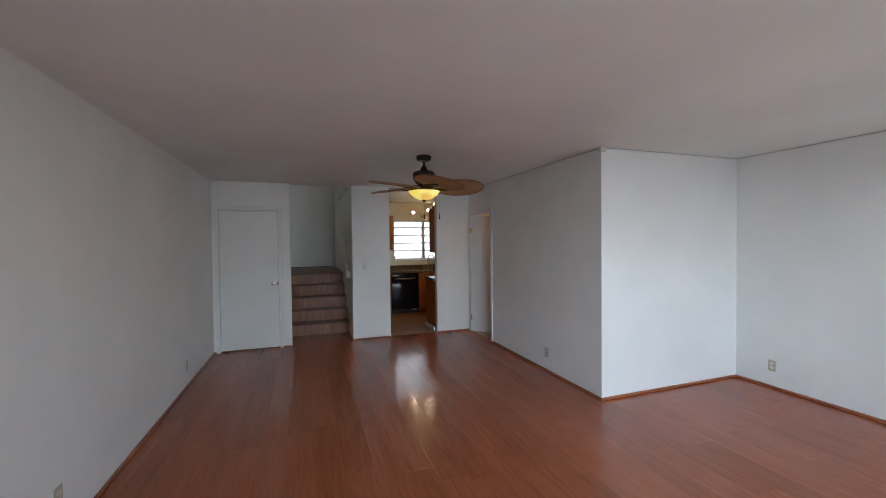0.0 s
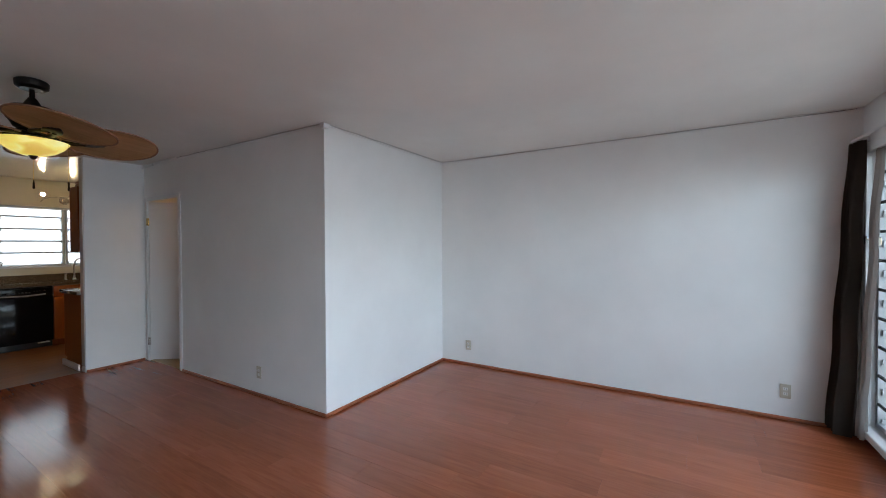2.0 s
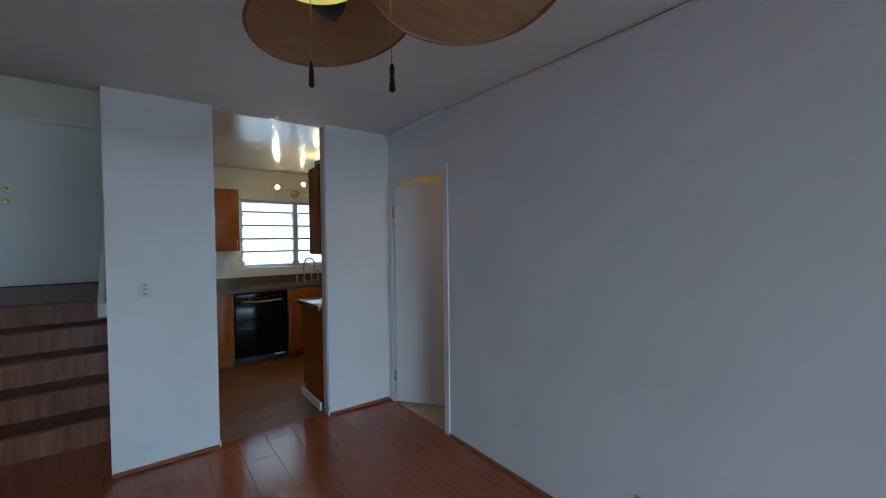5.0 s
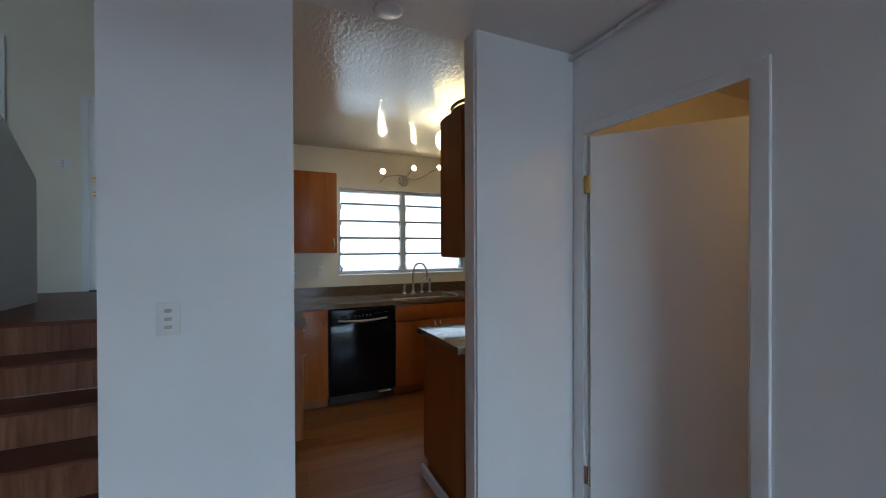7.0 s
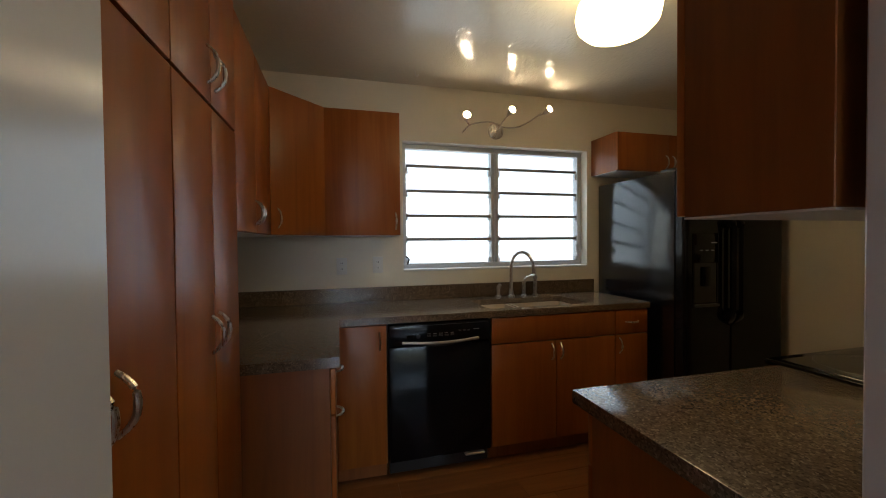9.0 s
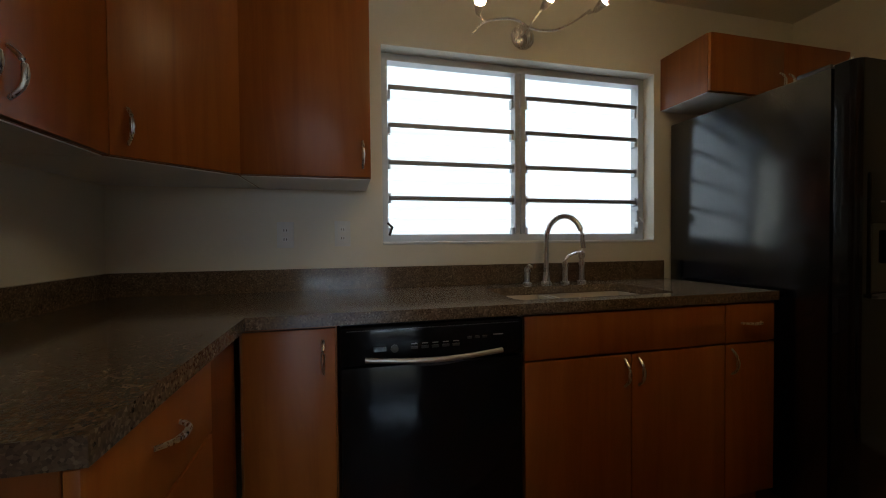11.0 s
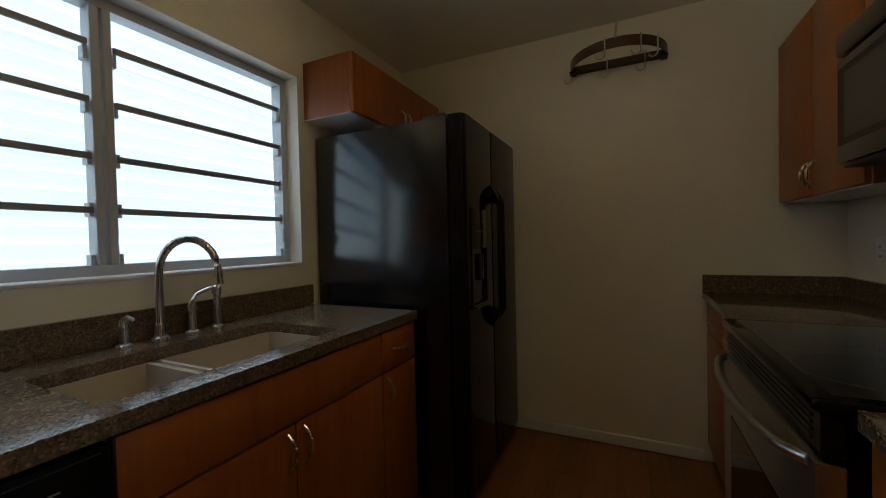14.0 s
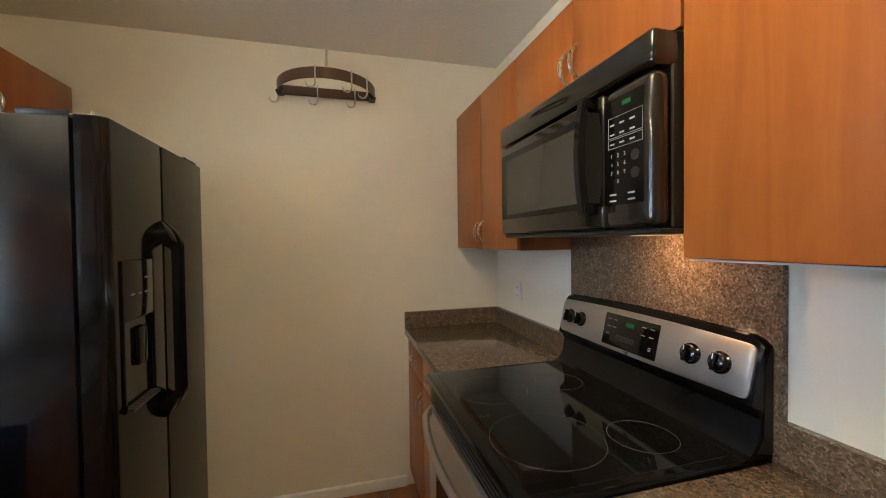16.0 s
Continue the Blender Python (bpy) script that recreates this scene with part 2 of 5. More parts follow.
def plate(us, vs, w0, w1, axes="xyz", gaps=(), soften=0.0, only=None):
    """A slab over a grid of cells, of one connected mesh, from w0 to w1 through its thickness. gaps: cells (i, j) left out. axes: which way u, v and w run."""
    bm = bmesh.new()
    order = ["xyz".index(a) for a in axes]
    made = {}

    def at(i, j, k):
        if (i, j, k) not in made:
            co = [0, 0, 0]
            co[order[0]], co[order[1]], co[order[2]] = us[i], vs[j], (w0, w1)[k]
            made[i, j, k] = bm.verts.new(co)
        return made[i, j, k]

    full = {(i, j) for i in range(len(us) - 1) for j in range(len(vs) - 1)} - set(gaps)
    for i, j in full:
        for k in (0, 1):
            bm.faces.new((at(i, j, k), at(i + 1, j, k), at(i + 1, j + 1, k), at(i, j + 1, k)))
        for near, a, b in (((i - 1, j), (i, j), (i, j + 1)), ((i + 1, j), (i + 1, j), (i + 1, j + 1)), ((i, j - 1), (i, j), (i + 1, j)), ((i, j + 1), (i, j + 1), (i + 1, j + 1))):
            if near not in full:
                bm.faces.new((at(*a, 0), at(*b, 0), at(*b, 1), at(*a, 1)))
    bmesh.ops.recalc_face_normals(bm, faces=bm.faces)
    if soften:
        posts = [e for e in bm.edges if e.is_manifold and (made_ends(e) == order[2]) and only(e.verts[0].co)]
        bmesh.ops.bevel(bm, geom=posts, offset=soften, segments=6, affect="EDGES", profile=0.5)
    return bm


def made_ends(e):
    """The axis along which an edge runs."""
    d = e.verts[1].co - e.verts[0].co
    return max(range(3), key=lambda k: abs(d[k]))


def tube(points, radius, seg=10, closed=False, radii=None):
    """A round bar swept along points."""
    bm = bmesh.new()
    pts = [Vector(p) for p in points]
    rings = []
    up = Vector((0, 0, 1))
    for i, p in enumerate(pts):
        a, b = pts[max(0, i - 1)], pts[min(len(pts) - 1, i + 1)]
        if closed:
            a, b = pts[i - 1], pts[(i + 1) % len(pts)]
        d = (b - a).normalized()
        ref = up if abs(d.z) < 0.95 else Vector((0, 1, 0))
        u = d.cross(ref).normalized()
        w = u.cross(d).normalized()
        r = radii[i] if radii else radius
        rings.append([bm.verts.new(p + (u * math.cos(k * math.tau / seg) + w * math.sin(k * math.tau / seg)) * r) for k in range(seg)])
    n = len(rings)
    for i in range(n if closed else n - 1):
        r0, r1 = rings[i], rings[(i + 1) % n]
        for k in range(seg):
            bm.faces.new((r0[k], r0[(k + 1) % seg], r1[(k + 1) % seg], r1[k]))
    if not closed:
        bm.faces.new(rings[0][::-1])
        bm.faces.new(rings[-1])
    bmesh.ops.recalc_face_normals(bm, faces=bm.faces)
    return bm


def turned(profile, seg=32, at=(0, 0, 0)):
    """A turned body from (radius, height) pairs about z."""
    bm = bmesh.new()
    rings = []
    for r, z in profile:
        if r < 1e-5:
            rings.append([bm.verts.new((at[0], at[1], at[2] + z))])
        else:
            rings.append([bm.verts.new((at[0] + r * math.cos(k * math.tau / seg), at[1] + r * math.sin(k * math.tau / seg), at[2] + z)) for k in range(seg)])
    for a, b in zip(rings, rings[1:]):
        for k in range(seg):
            q = [a[k % len(a)], a[(k + 1) % len(a)], b[(k + 1) % len(b)], b[k % len(b)]]
            q = list(dict.fromkeys(q))
            if len(q) > 2:
                bm.faces.new(q)
    for ring, flip in ((rings[0], True), (rings[-1], False)):
        if len(ring) > 2:
            bm.faces.new(ring[::-1] if flip else ring)
    bmesh.ops.recalc_face_normals(bm, faces=bm.faces)
    return bm


def prism(poly, z0, z1, bevel=0.0):
    bm = bmesh.new()
    lo = [bm.verts.new((x, y, z0)) for x, y in poly]
    hi = [bm.verts.new((x, y, z1)) for x, y in poly]
    bm.faces.new(lo[::-1])
    bm.faces.new(hi)
    for i in range(len(poly)):
        j = (i + 1) % len(poly)
        bm.faces.new((lo[i], lo[j], hi[j], hi[i]))
    bmesh.ops.recalc_face_normals(bm, faces=bm.faces)
    if bevel:
        bmesh.ops.bevel(bm, geom=bm.edges[:], offset=bevel, segments=2, affect="EDGES", profile=0.5)
    return bm


def mesh_of(name, bm, material, smooth=True):
    me = bpy.data.meshes.new(name)
    bm.to_mesh(me)
    bm.free()
    me.materials.append(material)
    if smooth:
        me.set_sharp_from_angle(angle=radians(32))
        for p in me.polygons:
            p.use_smooth = True
    return me


def solid(name, bm, material, label="", category="", kind="", group="", at=None):
    """A thing made of one mesh."""
    ob = new(name, mesh_of(name, bm, material))
    if at is not None:
        ob.matrix_world = at
    return tagged(ob, label, category, group, kind)


def thing(name, m, label, category, group="", kind=""):
    ob = new(name)
    ob.empty_display_size = 0.1
    ob.matrix_world = m
    return tagged(ob, label, category, group, kind)


def part(name, bm, material, parent, label=""):
    ob = new(name, mesh_of(name, bm, material))
    ob.parent = parent
    return tagged(ob, label)


def structure(name, bm, material, label, category):
    return solid(name, bm, material, label, category, "structure")


# ---- structure: living room ----
H = 2.44
structure("wall_west", cube((-1.10, -0.58, 0), (-0.955, 6.46, H)), M_WALL, "white painted plaster wall along the living room", "wall")
structure("wall_closet", merge(
    cube((-1.10, 6.46, 0), (-0.875, 6.56, H)),
    cube((-0.875, 6.46, 2.03), (-0.09, 6.56, H)),
    cube((-0.09, 6.46, 0), (0.075, 6.56, H))), M_WALL, "white painted wall with a closet door in it", "wall")
structure("wall_between_stairs_and_kitchen", cube((0.98, 6.49, 0), (1.572, 6.59, H)), M_WALL, "white wall pier between the stairs and the kitchen doorway", "wall")
structure("door_jamb", merge(cube((1.5722, 6.493, 0.05), (1.576, 6.589, H - 0.001)), cube((2.378, 6.505, 0.065), (2.3858, 6.60, H - 0.001), 0.003)), M_JAMB, "glossy white enamel lining of the kitchen doorway", "door frame")
structure("wall_kitchen_south", merge(cube((2.386, 6.49, 0), (2.52, 6.585, H)), cube((2.52, 6.49, 0), (4.95, 6.605, H))), M_WALL, "white painted partition wall beside the kitchen doorway", "wall")
structure("wall_hall", merge(
    cube((2.975, 3.36, 0), (3.085, 5.645, H)),
    cube((2.975, 5.645, 1.99), (2.988, 6.405, 2.06)), cube((2.975, 5.645, 2.06), (3.085, 6.405, H)),
    cube((2.975, 6.405, 0), (3.085, 6.49, H))), M_WALL, "white painted wall with an inner doorway", "wall")
structure("wall_alcove", cube((2.975, 3.25, 0), (4.95, 3.36, H)), M_WALL, "white painted wall of the living room alcove", "wall")
structure("wall_east", cube((4.84, -0.58, 0), (4.95, 3.25, H)), M_WALL, "long white painted wall beside the windows", "wall")
WX0, WX1, WZ0, WZ1 = 0.2, 4.72, 0.10, 2.08
structure("wall_south", plate([-0.955, WX0, WX1, 4.84], [0, WZ0, WZ1, H], -0.58, -0.44, "xzy", [(1, 1)]), M_WALL, "white painted wall around the wide louvred window", "wall")
structure("ceiling_living", merge(cube((-1.10, -0.58, H), (4.95, 6.605, H + 0.12))), M_CEIL, "matt white painted plaster ceiling", "ceiling")
# overhang out of view, run far east so no direct sun enters the room
structure("unseen_sun_eave", cube((-3.5, -2.2, 2.75), (12.0, -0.58, 2.85)), M_OUT, "unseen overhang added outside the window to keep the sun out", "roof")

# ---- structure: kitchen ----
structure("wall_kitchen_west", cube((0.98, 6.59, 0), (1.08, 9.19, 4.2)), M_KWALL, "cream painted wall between stairs and kitchen", "wall")
KX0, KX1, KZ0, KZ1 = 2.185, 3.687, 1.112, 2.04
structure("wall_kitchen_north", plate([1.08, KX0, KX1, 4.81], [0, KZ0, KZ1, H], 9.03, 9.19, "xzy", [(1, 1)]), M_KWALL, "cream painted kitchen wall with a louvred window", "wall")
structure("wall_kitchen_east", cube((4.70, 6.605, 0), (4.81, 9.03, H)), M_KWALL, "cream painted end wall of the kitchen", "wall")
structure("wall_behind_range", cube((2.52, 6.607, 0), (4.70, 6.625, H)), M_KWALL, "cream painted wall behind the range", "wall")
structure("ceiling_kitchen", cube((0.98, 6.605, H), (4.81, 9.19, H + 0.12)), M_KCEIL, "glossy cream enamel ceiling with roller texture", "ceiling")

# ---- structure: room behind the inner door ----
M_BATH = paint("warm_ochre_wall", (0.62, 0.42, 0.17), 0.6)
M_BTILE = paint("beige_tile", (0.46, 0.35, 0.21), 0.3)
structure("wall_inner_room_east", cube((4.84, 3.36, 0), (4.95, 6.51, H)), M_BATH, "ochre painted wall of the inner room", "wall")
structure("wall_inner_room_south", cube((3.085, 4.7, 0), (4.84, 4.8, H)), M_BATH, "ochre painted wall of the inner room", "wall")
structure("floor_inner_room", cube((2.985, 4.7, -0.08), (4.84, 6.51, 0.004)), M_BTILE, "beige tiled floor of the inner room", "floor")
glow("inner_room_lamp_glow", (3.55, 4.95, 2.2), 2.6, (1.0, 0.58, 0.2), 0.1)

# ---- structure: stairs and entry landing ----
LZ, RISE, TREAD0, RUN = 0.95, 0.19, 7.12, 0.265
structure("wall_entry_north", cube((-2.6, 10.30, 0), (1.08, 10.42, 4.2)), M_KWALL, "cream painted wall of the entry landing", "wall")
structure("wall_entry_east", cube((0.98, 9.19, 0), (1.08, 10.30, 4.2)), M_KWALL, "cream painted side wall of the entry landing", "wall")
structure("wall_entry_west", cube((-2.7, 6.56, 0), (-2.6, 10.42, 4.2)), M_KWALL, "cream painted wall of the entry landing", "wall")
structure("wall_entry_south", cube((-2.6, 6.45, H + 0.12), (0.98, 6.56, 4.2)), M_KWALL, "cream painted upper wall over the stairs", "wall")
structure("ceiling_entry", cube((-2.7, 6.45, 4.2), (1.08, 10.42, 4.3)), M_CEIL, "white ceiling over the stairwell", "ceiling")
structure("floor_landing", cube((-2.6, TREAD0 + 4 * RUN + 0.02, LZ - 0.15), (0.98, 10.30, LZ)), M_TREAD, "dark red wood floor of the entry landing", "floor")
hw = bmesh.new()
HWX0, HWX1 = -0.40, -0.30
pts = [(7.0, LZ - 0.6), (9.42, LZ - 0.15), (9.42, LZ + 1.04), (9.40, LZ + 1.08), (7.0, 4.0)]
vs0 = [hw.verts.new((HWX0, y, z)) for y, z in pts]
vs1 = [hw.verts.new((HWX1, y, z)) for y, z in pts]
hw.faces.new(vs0[::-1]), hw.faces.new(vs1)
for i in range(5):
    hw.faces.new((vs0[i], vs0[(i + 1) % 5], vs1[(i + 1) % 5], vs1[i]))
bmesh.ops.recalc_face_normals(hw, faces=hw.faces)
structure("half_wall_stairs", hw, M_WALL, "white half wall with a sloping top beside the upper stairs", "wall")
structure("wall_stairs_west", cube((-0.40, 6.56, 0), (-0.30, 7.0, 3.6)), M_WALL, "white wall beside the lower stairs", "wall")

# ---- floors ----
structure("floor_base", cube((-1.10, -0.58, -0.12), (4.95, 7.3, -0.03)), M_GROUND, "concrete slab under the floorboards", "floor")
structure("floor_kitchen_base", cube((1.0, 7.3, -0.12), (4.81, 9.19, -0.03)), M_GROUND, "concrete slab under the kitchen floor", "floor")
structure("ground", cube((-60, -60, -0.40), (60, 60, -0.30)), M_GROUND, "concrete ground outside", "ground")

# ---- baseboards and trim ----
def board(name, lo, hi, material, label, bevel=0.006):
    return structure(name, cube(lo, hi, bevel), material, label, "baseboard")


RB = "small reddish wood moulding along the floor"
board("baseboard", (-0.955, -0.44, 0), (-0.937, 6.46, 0.027), M_BASEWOOD, RB)
board("baseboard", (-0.937, 6.442, 0), (-0.925, 6.46, 0.027), M_BASEWOOD, RB)
board("baseboard", (-0.065, 6.442, 0), (0.075, 6.46, 0.024), M_BASEWOOD, RB)
board("baseboard", (0.98, 6.472, 0), (1.572, 6.49, 0.027), M_BASEWOOD, RB)
board("baseboard", (2.386, 6.472, 0), (2.957, 6.49, 0.027), M_BASEWOOD, RB)
board("baseboard", (2.957, 3.232, 0), (2.975, 5.586, 0.027), M_BASEWOOD, RB)
board("baseboard", (2.975, 3.232, 0), (4.822, 3.25, 0.027), M_BASEWOOD, RB)
board("baseboard", (4.822, -0.44, 0), (4.84, 3.25, 0.027), M_BASEWOOD, RB)
board("trim_shoe", (1.5725, 6.478, 0), (1.584, 6.595, 0.045), M_TRIM, "white block at the foot of the door jamb")
board("trim_shoe", (2.372, 6.478, 0), (2.3855, 6.59, 0.06), M_TRIM, "white block at the foot of the door jamb")
board("baseboard_kitchen", (4.682, 7.20, 0), (4.70, 9.03, 0.065), M_TRIM, "white baseboard in the kitchen")
board("baseboard_kitchen", (2.352, 6.62, 0), (2.372, 7.14, 0.075), M_TRIM, "white baseboard on the cabinet end")
# bead and cable along the edge of the ceiling
structure("trim_ceiling_bead", merge(
    cube((2.961, 3.238, 2.424), (2.975, 6.48, 2.4395), 0.004),
    cube((2.961, 3.236, 2.424), (4.84, 3.25, 2.4395), 0.004),
    cube((4.826, -0.44, 2.424), (4.84, 3.236, 2.4395), 0.004)), M_TRIM, "thin white bead under the ceiling", "trim")


def cable(points, r, material, label):
    rnd = random.Random(5)
    pts = []
    for a, b in zip(points, points[1:]):
        a, b = Vector(a), Vector(b)
        k = max(2, int((b - a).length / 0.12))
        pts += [a.lerp(b, i / k) + Vector((0, 0, rnd.uniform(-0.0025, 0.0025))) for i in range(k)]
    pts.append(Vector(points[-1]))
    return solid("cable", tube(pts, r, 6), material, label, "cable")


cable([(2.957, 6.15, 2.436), (2.957, 3.232, 2.436), (4.822, 3.232, 2.436), (4.822, -0.40, 2.433)], 0.0014, M_CABLE, "thin dark cable tucked along the ceiling edge")
cable([(2.955, 6.50, 2.405), (2.95, 6.3, 2.41), (2.945, 6.0, 2.425), (2.948, 5.6, 2.428)], 0.011, M_TRIM, "white cord sagging from the ceiling corner")
solid("junction_block", cube((2.935, 3.21, 2.395), (3.0, 3.262, 2.436), 0.006), M_TRIM, "small white painted corner block under the ceiling", "trim")


# ---- doors ----
def knob(parent, at, axis, material, name="door_knob", label=""):
    prof = [(0.031, 0), (0.031, 0.005), (0.012, 0.009), (0.011, 0.03), (0.022, 0.038), (0.028, 0.05), (0.026, 0.06), (0.014, 0.066), (0, 0.067)]
    rot = {"-y": pose(0, 0, 0, 90), "+y": pose(0, 0, 0, -90), "-x": pose(0, 0, 0, 0, -90)}[axis]
    return part(name, moved(turned(prof, 20), Matrix.Translation(at) @ rot), material, parent, label)


closet = thing("closet_door", pose(-0.87, 6.47, 0), "flat white painted closet door, shut, with a chrome knob", "door", kind="structure")
part("leaf", cube((0.004, 0.0, 0.018), (0.776, 0.038, 2.024), 0.003), M_DOOR, closet)
part("strike_plate", cube((0.745, -0.004, 0.93), (0.772, 0.001, 0.99), 0.001), M_NICKEL, closet)
knob(closet, (0.70, 0.0, 0.96), "-y", M_CHROME, label="round chrome knob")
structure("door_frame_closet", merge(
    cube((-0.925, 6.444, 0), (-0.872, 6.459, 2.085), 0.003),
    cube((-0.09, 6.444, 0), (-0.038, 6.459, 2.085), 0.003),
    cube((-0.872, 6.444, 2.032), (-0.09, 6.459, 2.085), 0.003)), M_TRIM, "white painted casing round the closet door", "door frame")

structure("door_frame_hall", merge(
    cube((2.962, 5.588, 0), (2.975, 5.647, 2.04), 0.004),
    cube((2.962, 6.403, 0), (2.975, 6.462, 2.04), 0.004),
    cube((2.962, 5.647, 1.985), (2.975, 6.403, 2.04), 0.004),
    cube((2.975, 5.6455, 0), (3.085, 5.658, 1.985), 0.002),
    cube((2.975, 6.392, 0), (3.085, 6.4045, 1.985), 0.002)), M_TRIM, "white painted casing round the inner doorway", "door frame")
hall = thing("hall_door", pose(3.0, 6.387, 0, 0, 0, -54), "flat white painted inner door standing ajar", "door", kind="structure")
part("leaf", cube((0.0, -0.036, 0.018), (0.71, 0.0, 1.972), 0.003), M_DOOR, hall)
for z in (0.25, 1.73):
    part("hinge", merge(cube((-0.03, -0.04, z - 0.045), (0.002, -0.032, z + 0.045), 0.001), tube([(-0.004, -0.044, z - 0.047), (-0.004, -0.044, z + 0.047)], 0.007, 10)), M_BRASS if z > 1 else M_NICKEL, hall, "brass hinge" if z > 1 else "worn steel hinge")

front = thing("entry_door", pose(-0.21, 10.30, LZ), "white painted entry door with brass knob and deadbolt", "door", kind="structure")
part("leaf", cube((0, -0.03, 0.012), (1.06, -0.004, 2.04), 0.003), M_DOOR, front)
part("door_frame", merge(cube((-0.07, -0.018, 0), (-0.003, -0.001, 2.11), 0.003), cube((1.063, -0.018, 0), (1.13, -0.001, 2.11), 0.003), cube((-0.003, -0.018, 2.045), (1.063, -0.001, 2.11), 0.003)), M_TRIM, front)
part("threshold", cube((0.0, -0.06, 0.0), (1.06, -0.031, 0.014), 0.003), M_BRONZE, front, "dark metal threshold")
knob(front, (0.07, -0.03, 1.04), "-y", M_BRASS, label="brass knob")
knob(front, (0.07, -0.03, 1.19), "-y", M_BRASS, "deadbolt", "brass deadbolt")
structure("window_landing_frame", merge(
    cube((-1.85, 10.27, 2.62), (-0.86, 10.299, 2.67), 0.004), cube((-1.85, 10.27, 3.50), (-0.86, 10.299, 3.55), 0.004),
    cube((-0.90, 10.27, 2.67), (-0.86, 10.299, 3.50), 0.004), cube((-1.85, 10.27, 2.67), (-1.80, 10.299, 3.50), 0.004)), M_TRIM, "white frame of the high landing window", "window")
solid("landing_window_bar", merge(*[cube((-1.80, 10.262, z), (-0.90, 10.27, z + 0.02), 0.002) for z in (2.84, 3.05, 3.26)]), M_BRONZE, "dark horizontal bars across the landing window", "window")
solid("sky_pane", cube((-1.80, 10.285, 2.67), (-0.90, 10.296, 3.50)), lit("sky_glow", (0.85, 0.93, 1.0), 1.5), "bright daylight pane of the landing window", "window", "structure")

# ---- stairs ----
stairs = thing("staircase", pose(0, TREAD0, 0), "five reddish wood steps up to the entry landing", "stairs", kind="structure")
for k in range(5):
    part("riser", cube((-0.298, k * RUN, k * RISE), (0.978, k * RUN + 0.02, (k + 1) * RISE - 0.022)), M_STAIR, stairs)
    if k < 4:
        part("tread", cube((-0.298, k * RUN - 0.018, (k + 1) * RISE - 0.022), (0.978, (k + 1) * RUN + 0.0, (k + 1) * RISE), 0.004), M_TREAD, stairs)
part("landing_nosing", cube((-0.298, 4 * RUN - 0.018, LZ - 0.022), (0.978, 4 * RUN + 0.02, LZ + 0.003), 0.004), M_TREAD, stairs)
rail = thing("handrail", pose(0.98, 6.87, 1.0), "white painted handrail sloping up the stair wall", "handrail")
part("rail", moved(cube((-0.07, 0, -0.045), (-0.035, 1.15, 0.045), 0.008, 2), pose(0, 0, 0.05, 39)), M_TRIM, rail)
part("newel_end", cube((-0.07, -0.05, -0.03), (-0.002, 0.03, 0.07), 0.006), M_TRIM, rail)
part("bracket", tube([(0, 0.7, 0.58), (-0.05, 0.7, 0.60)], 0.008, 8), M_NICKEL, rail)


# ---- plates ----
def outlet(m, label, slots=2, gang=1, material=None):
    """A wall plate facing local -y."""
    t = thing("wall_outlet" if slots == 2 else "light_switch", m, label, "outlet" if slots == 2 else "switch")
    w = 0.035 * gang
    part("plate", cube((-w, -0.006, -0.057), (w, 0, 0.057), 0.002, 2), material or M_PLATE, t)
    zs = (-0.02, 0.02) if slots == 2 else (-0.028, 0, 0.028) if slots == 3 else (0,)
    for z in zs:
        s = part("socket" if slots == 2 else "rocker", cube((-0.014, -0.0075, z - 0.011), (0.014, -0.006, z + 0.011), 0.001), M_TRIM, t)
        if slots == 2:
            part("slot", merge(cube((-0.007, -0.0082, z - 0.005), (-0.004, -0.0074, z + 0.005)), cube((0.004, -0.0082, z - 0.005), (0.007, -0.0074, z + 0.005))), M_SLOT, s)
        else:
            part("paddle", cube((-0.011, -0.0105, z - 0.0065), (0.011, -0.0072, z + 0.0065), 0.003, 3), M_PLATE, s, "small ivory rocker paddle")
    return t


outlet(pose(2.975, 4.165, 0.222, 0, 0, -90), "ivory wall outlet low on the wall")
outlet(pose(4.84, 2.888, 0.231, 0, 0, -90), "ivory wall outlet low on the wall")
outlet(pose(4.84, -0.003, 0.231, 0, 0, -90), "ivory wall outlet beside the curtain")
outlet(pose(-0.955, 5.12, 0.231, 0, 0, 90), "ivory wall outlet low on the wall")
outlet(pose(-0.955, 2.77, 0.245, 0, 0, 90), "ivory wall outlet low on the wall")
outlet(pose(1.172, 6.49, 1.175), "white plate with three small rocker switches", 3, 1, M_WHITE)
outlet(pose(2.002, 9.03, 1.162), "white kitchen wall outlet", 2, 1, M_WHITE)
outlet(pose(1.758, 9.03, 1.158), "white kitchen wall outlet", 2, 1, M_WHITE)
outlet(pose(-0.43, 10.30, 2.30), "ivory switch plate beside the entry door", 3, 2, M_WHITE)
outlet(pose(4.42, 6.625, 1.13, 0, 0, 180), "white kitchen wall outlet", 2, 1, M_WHITE)


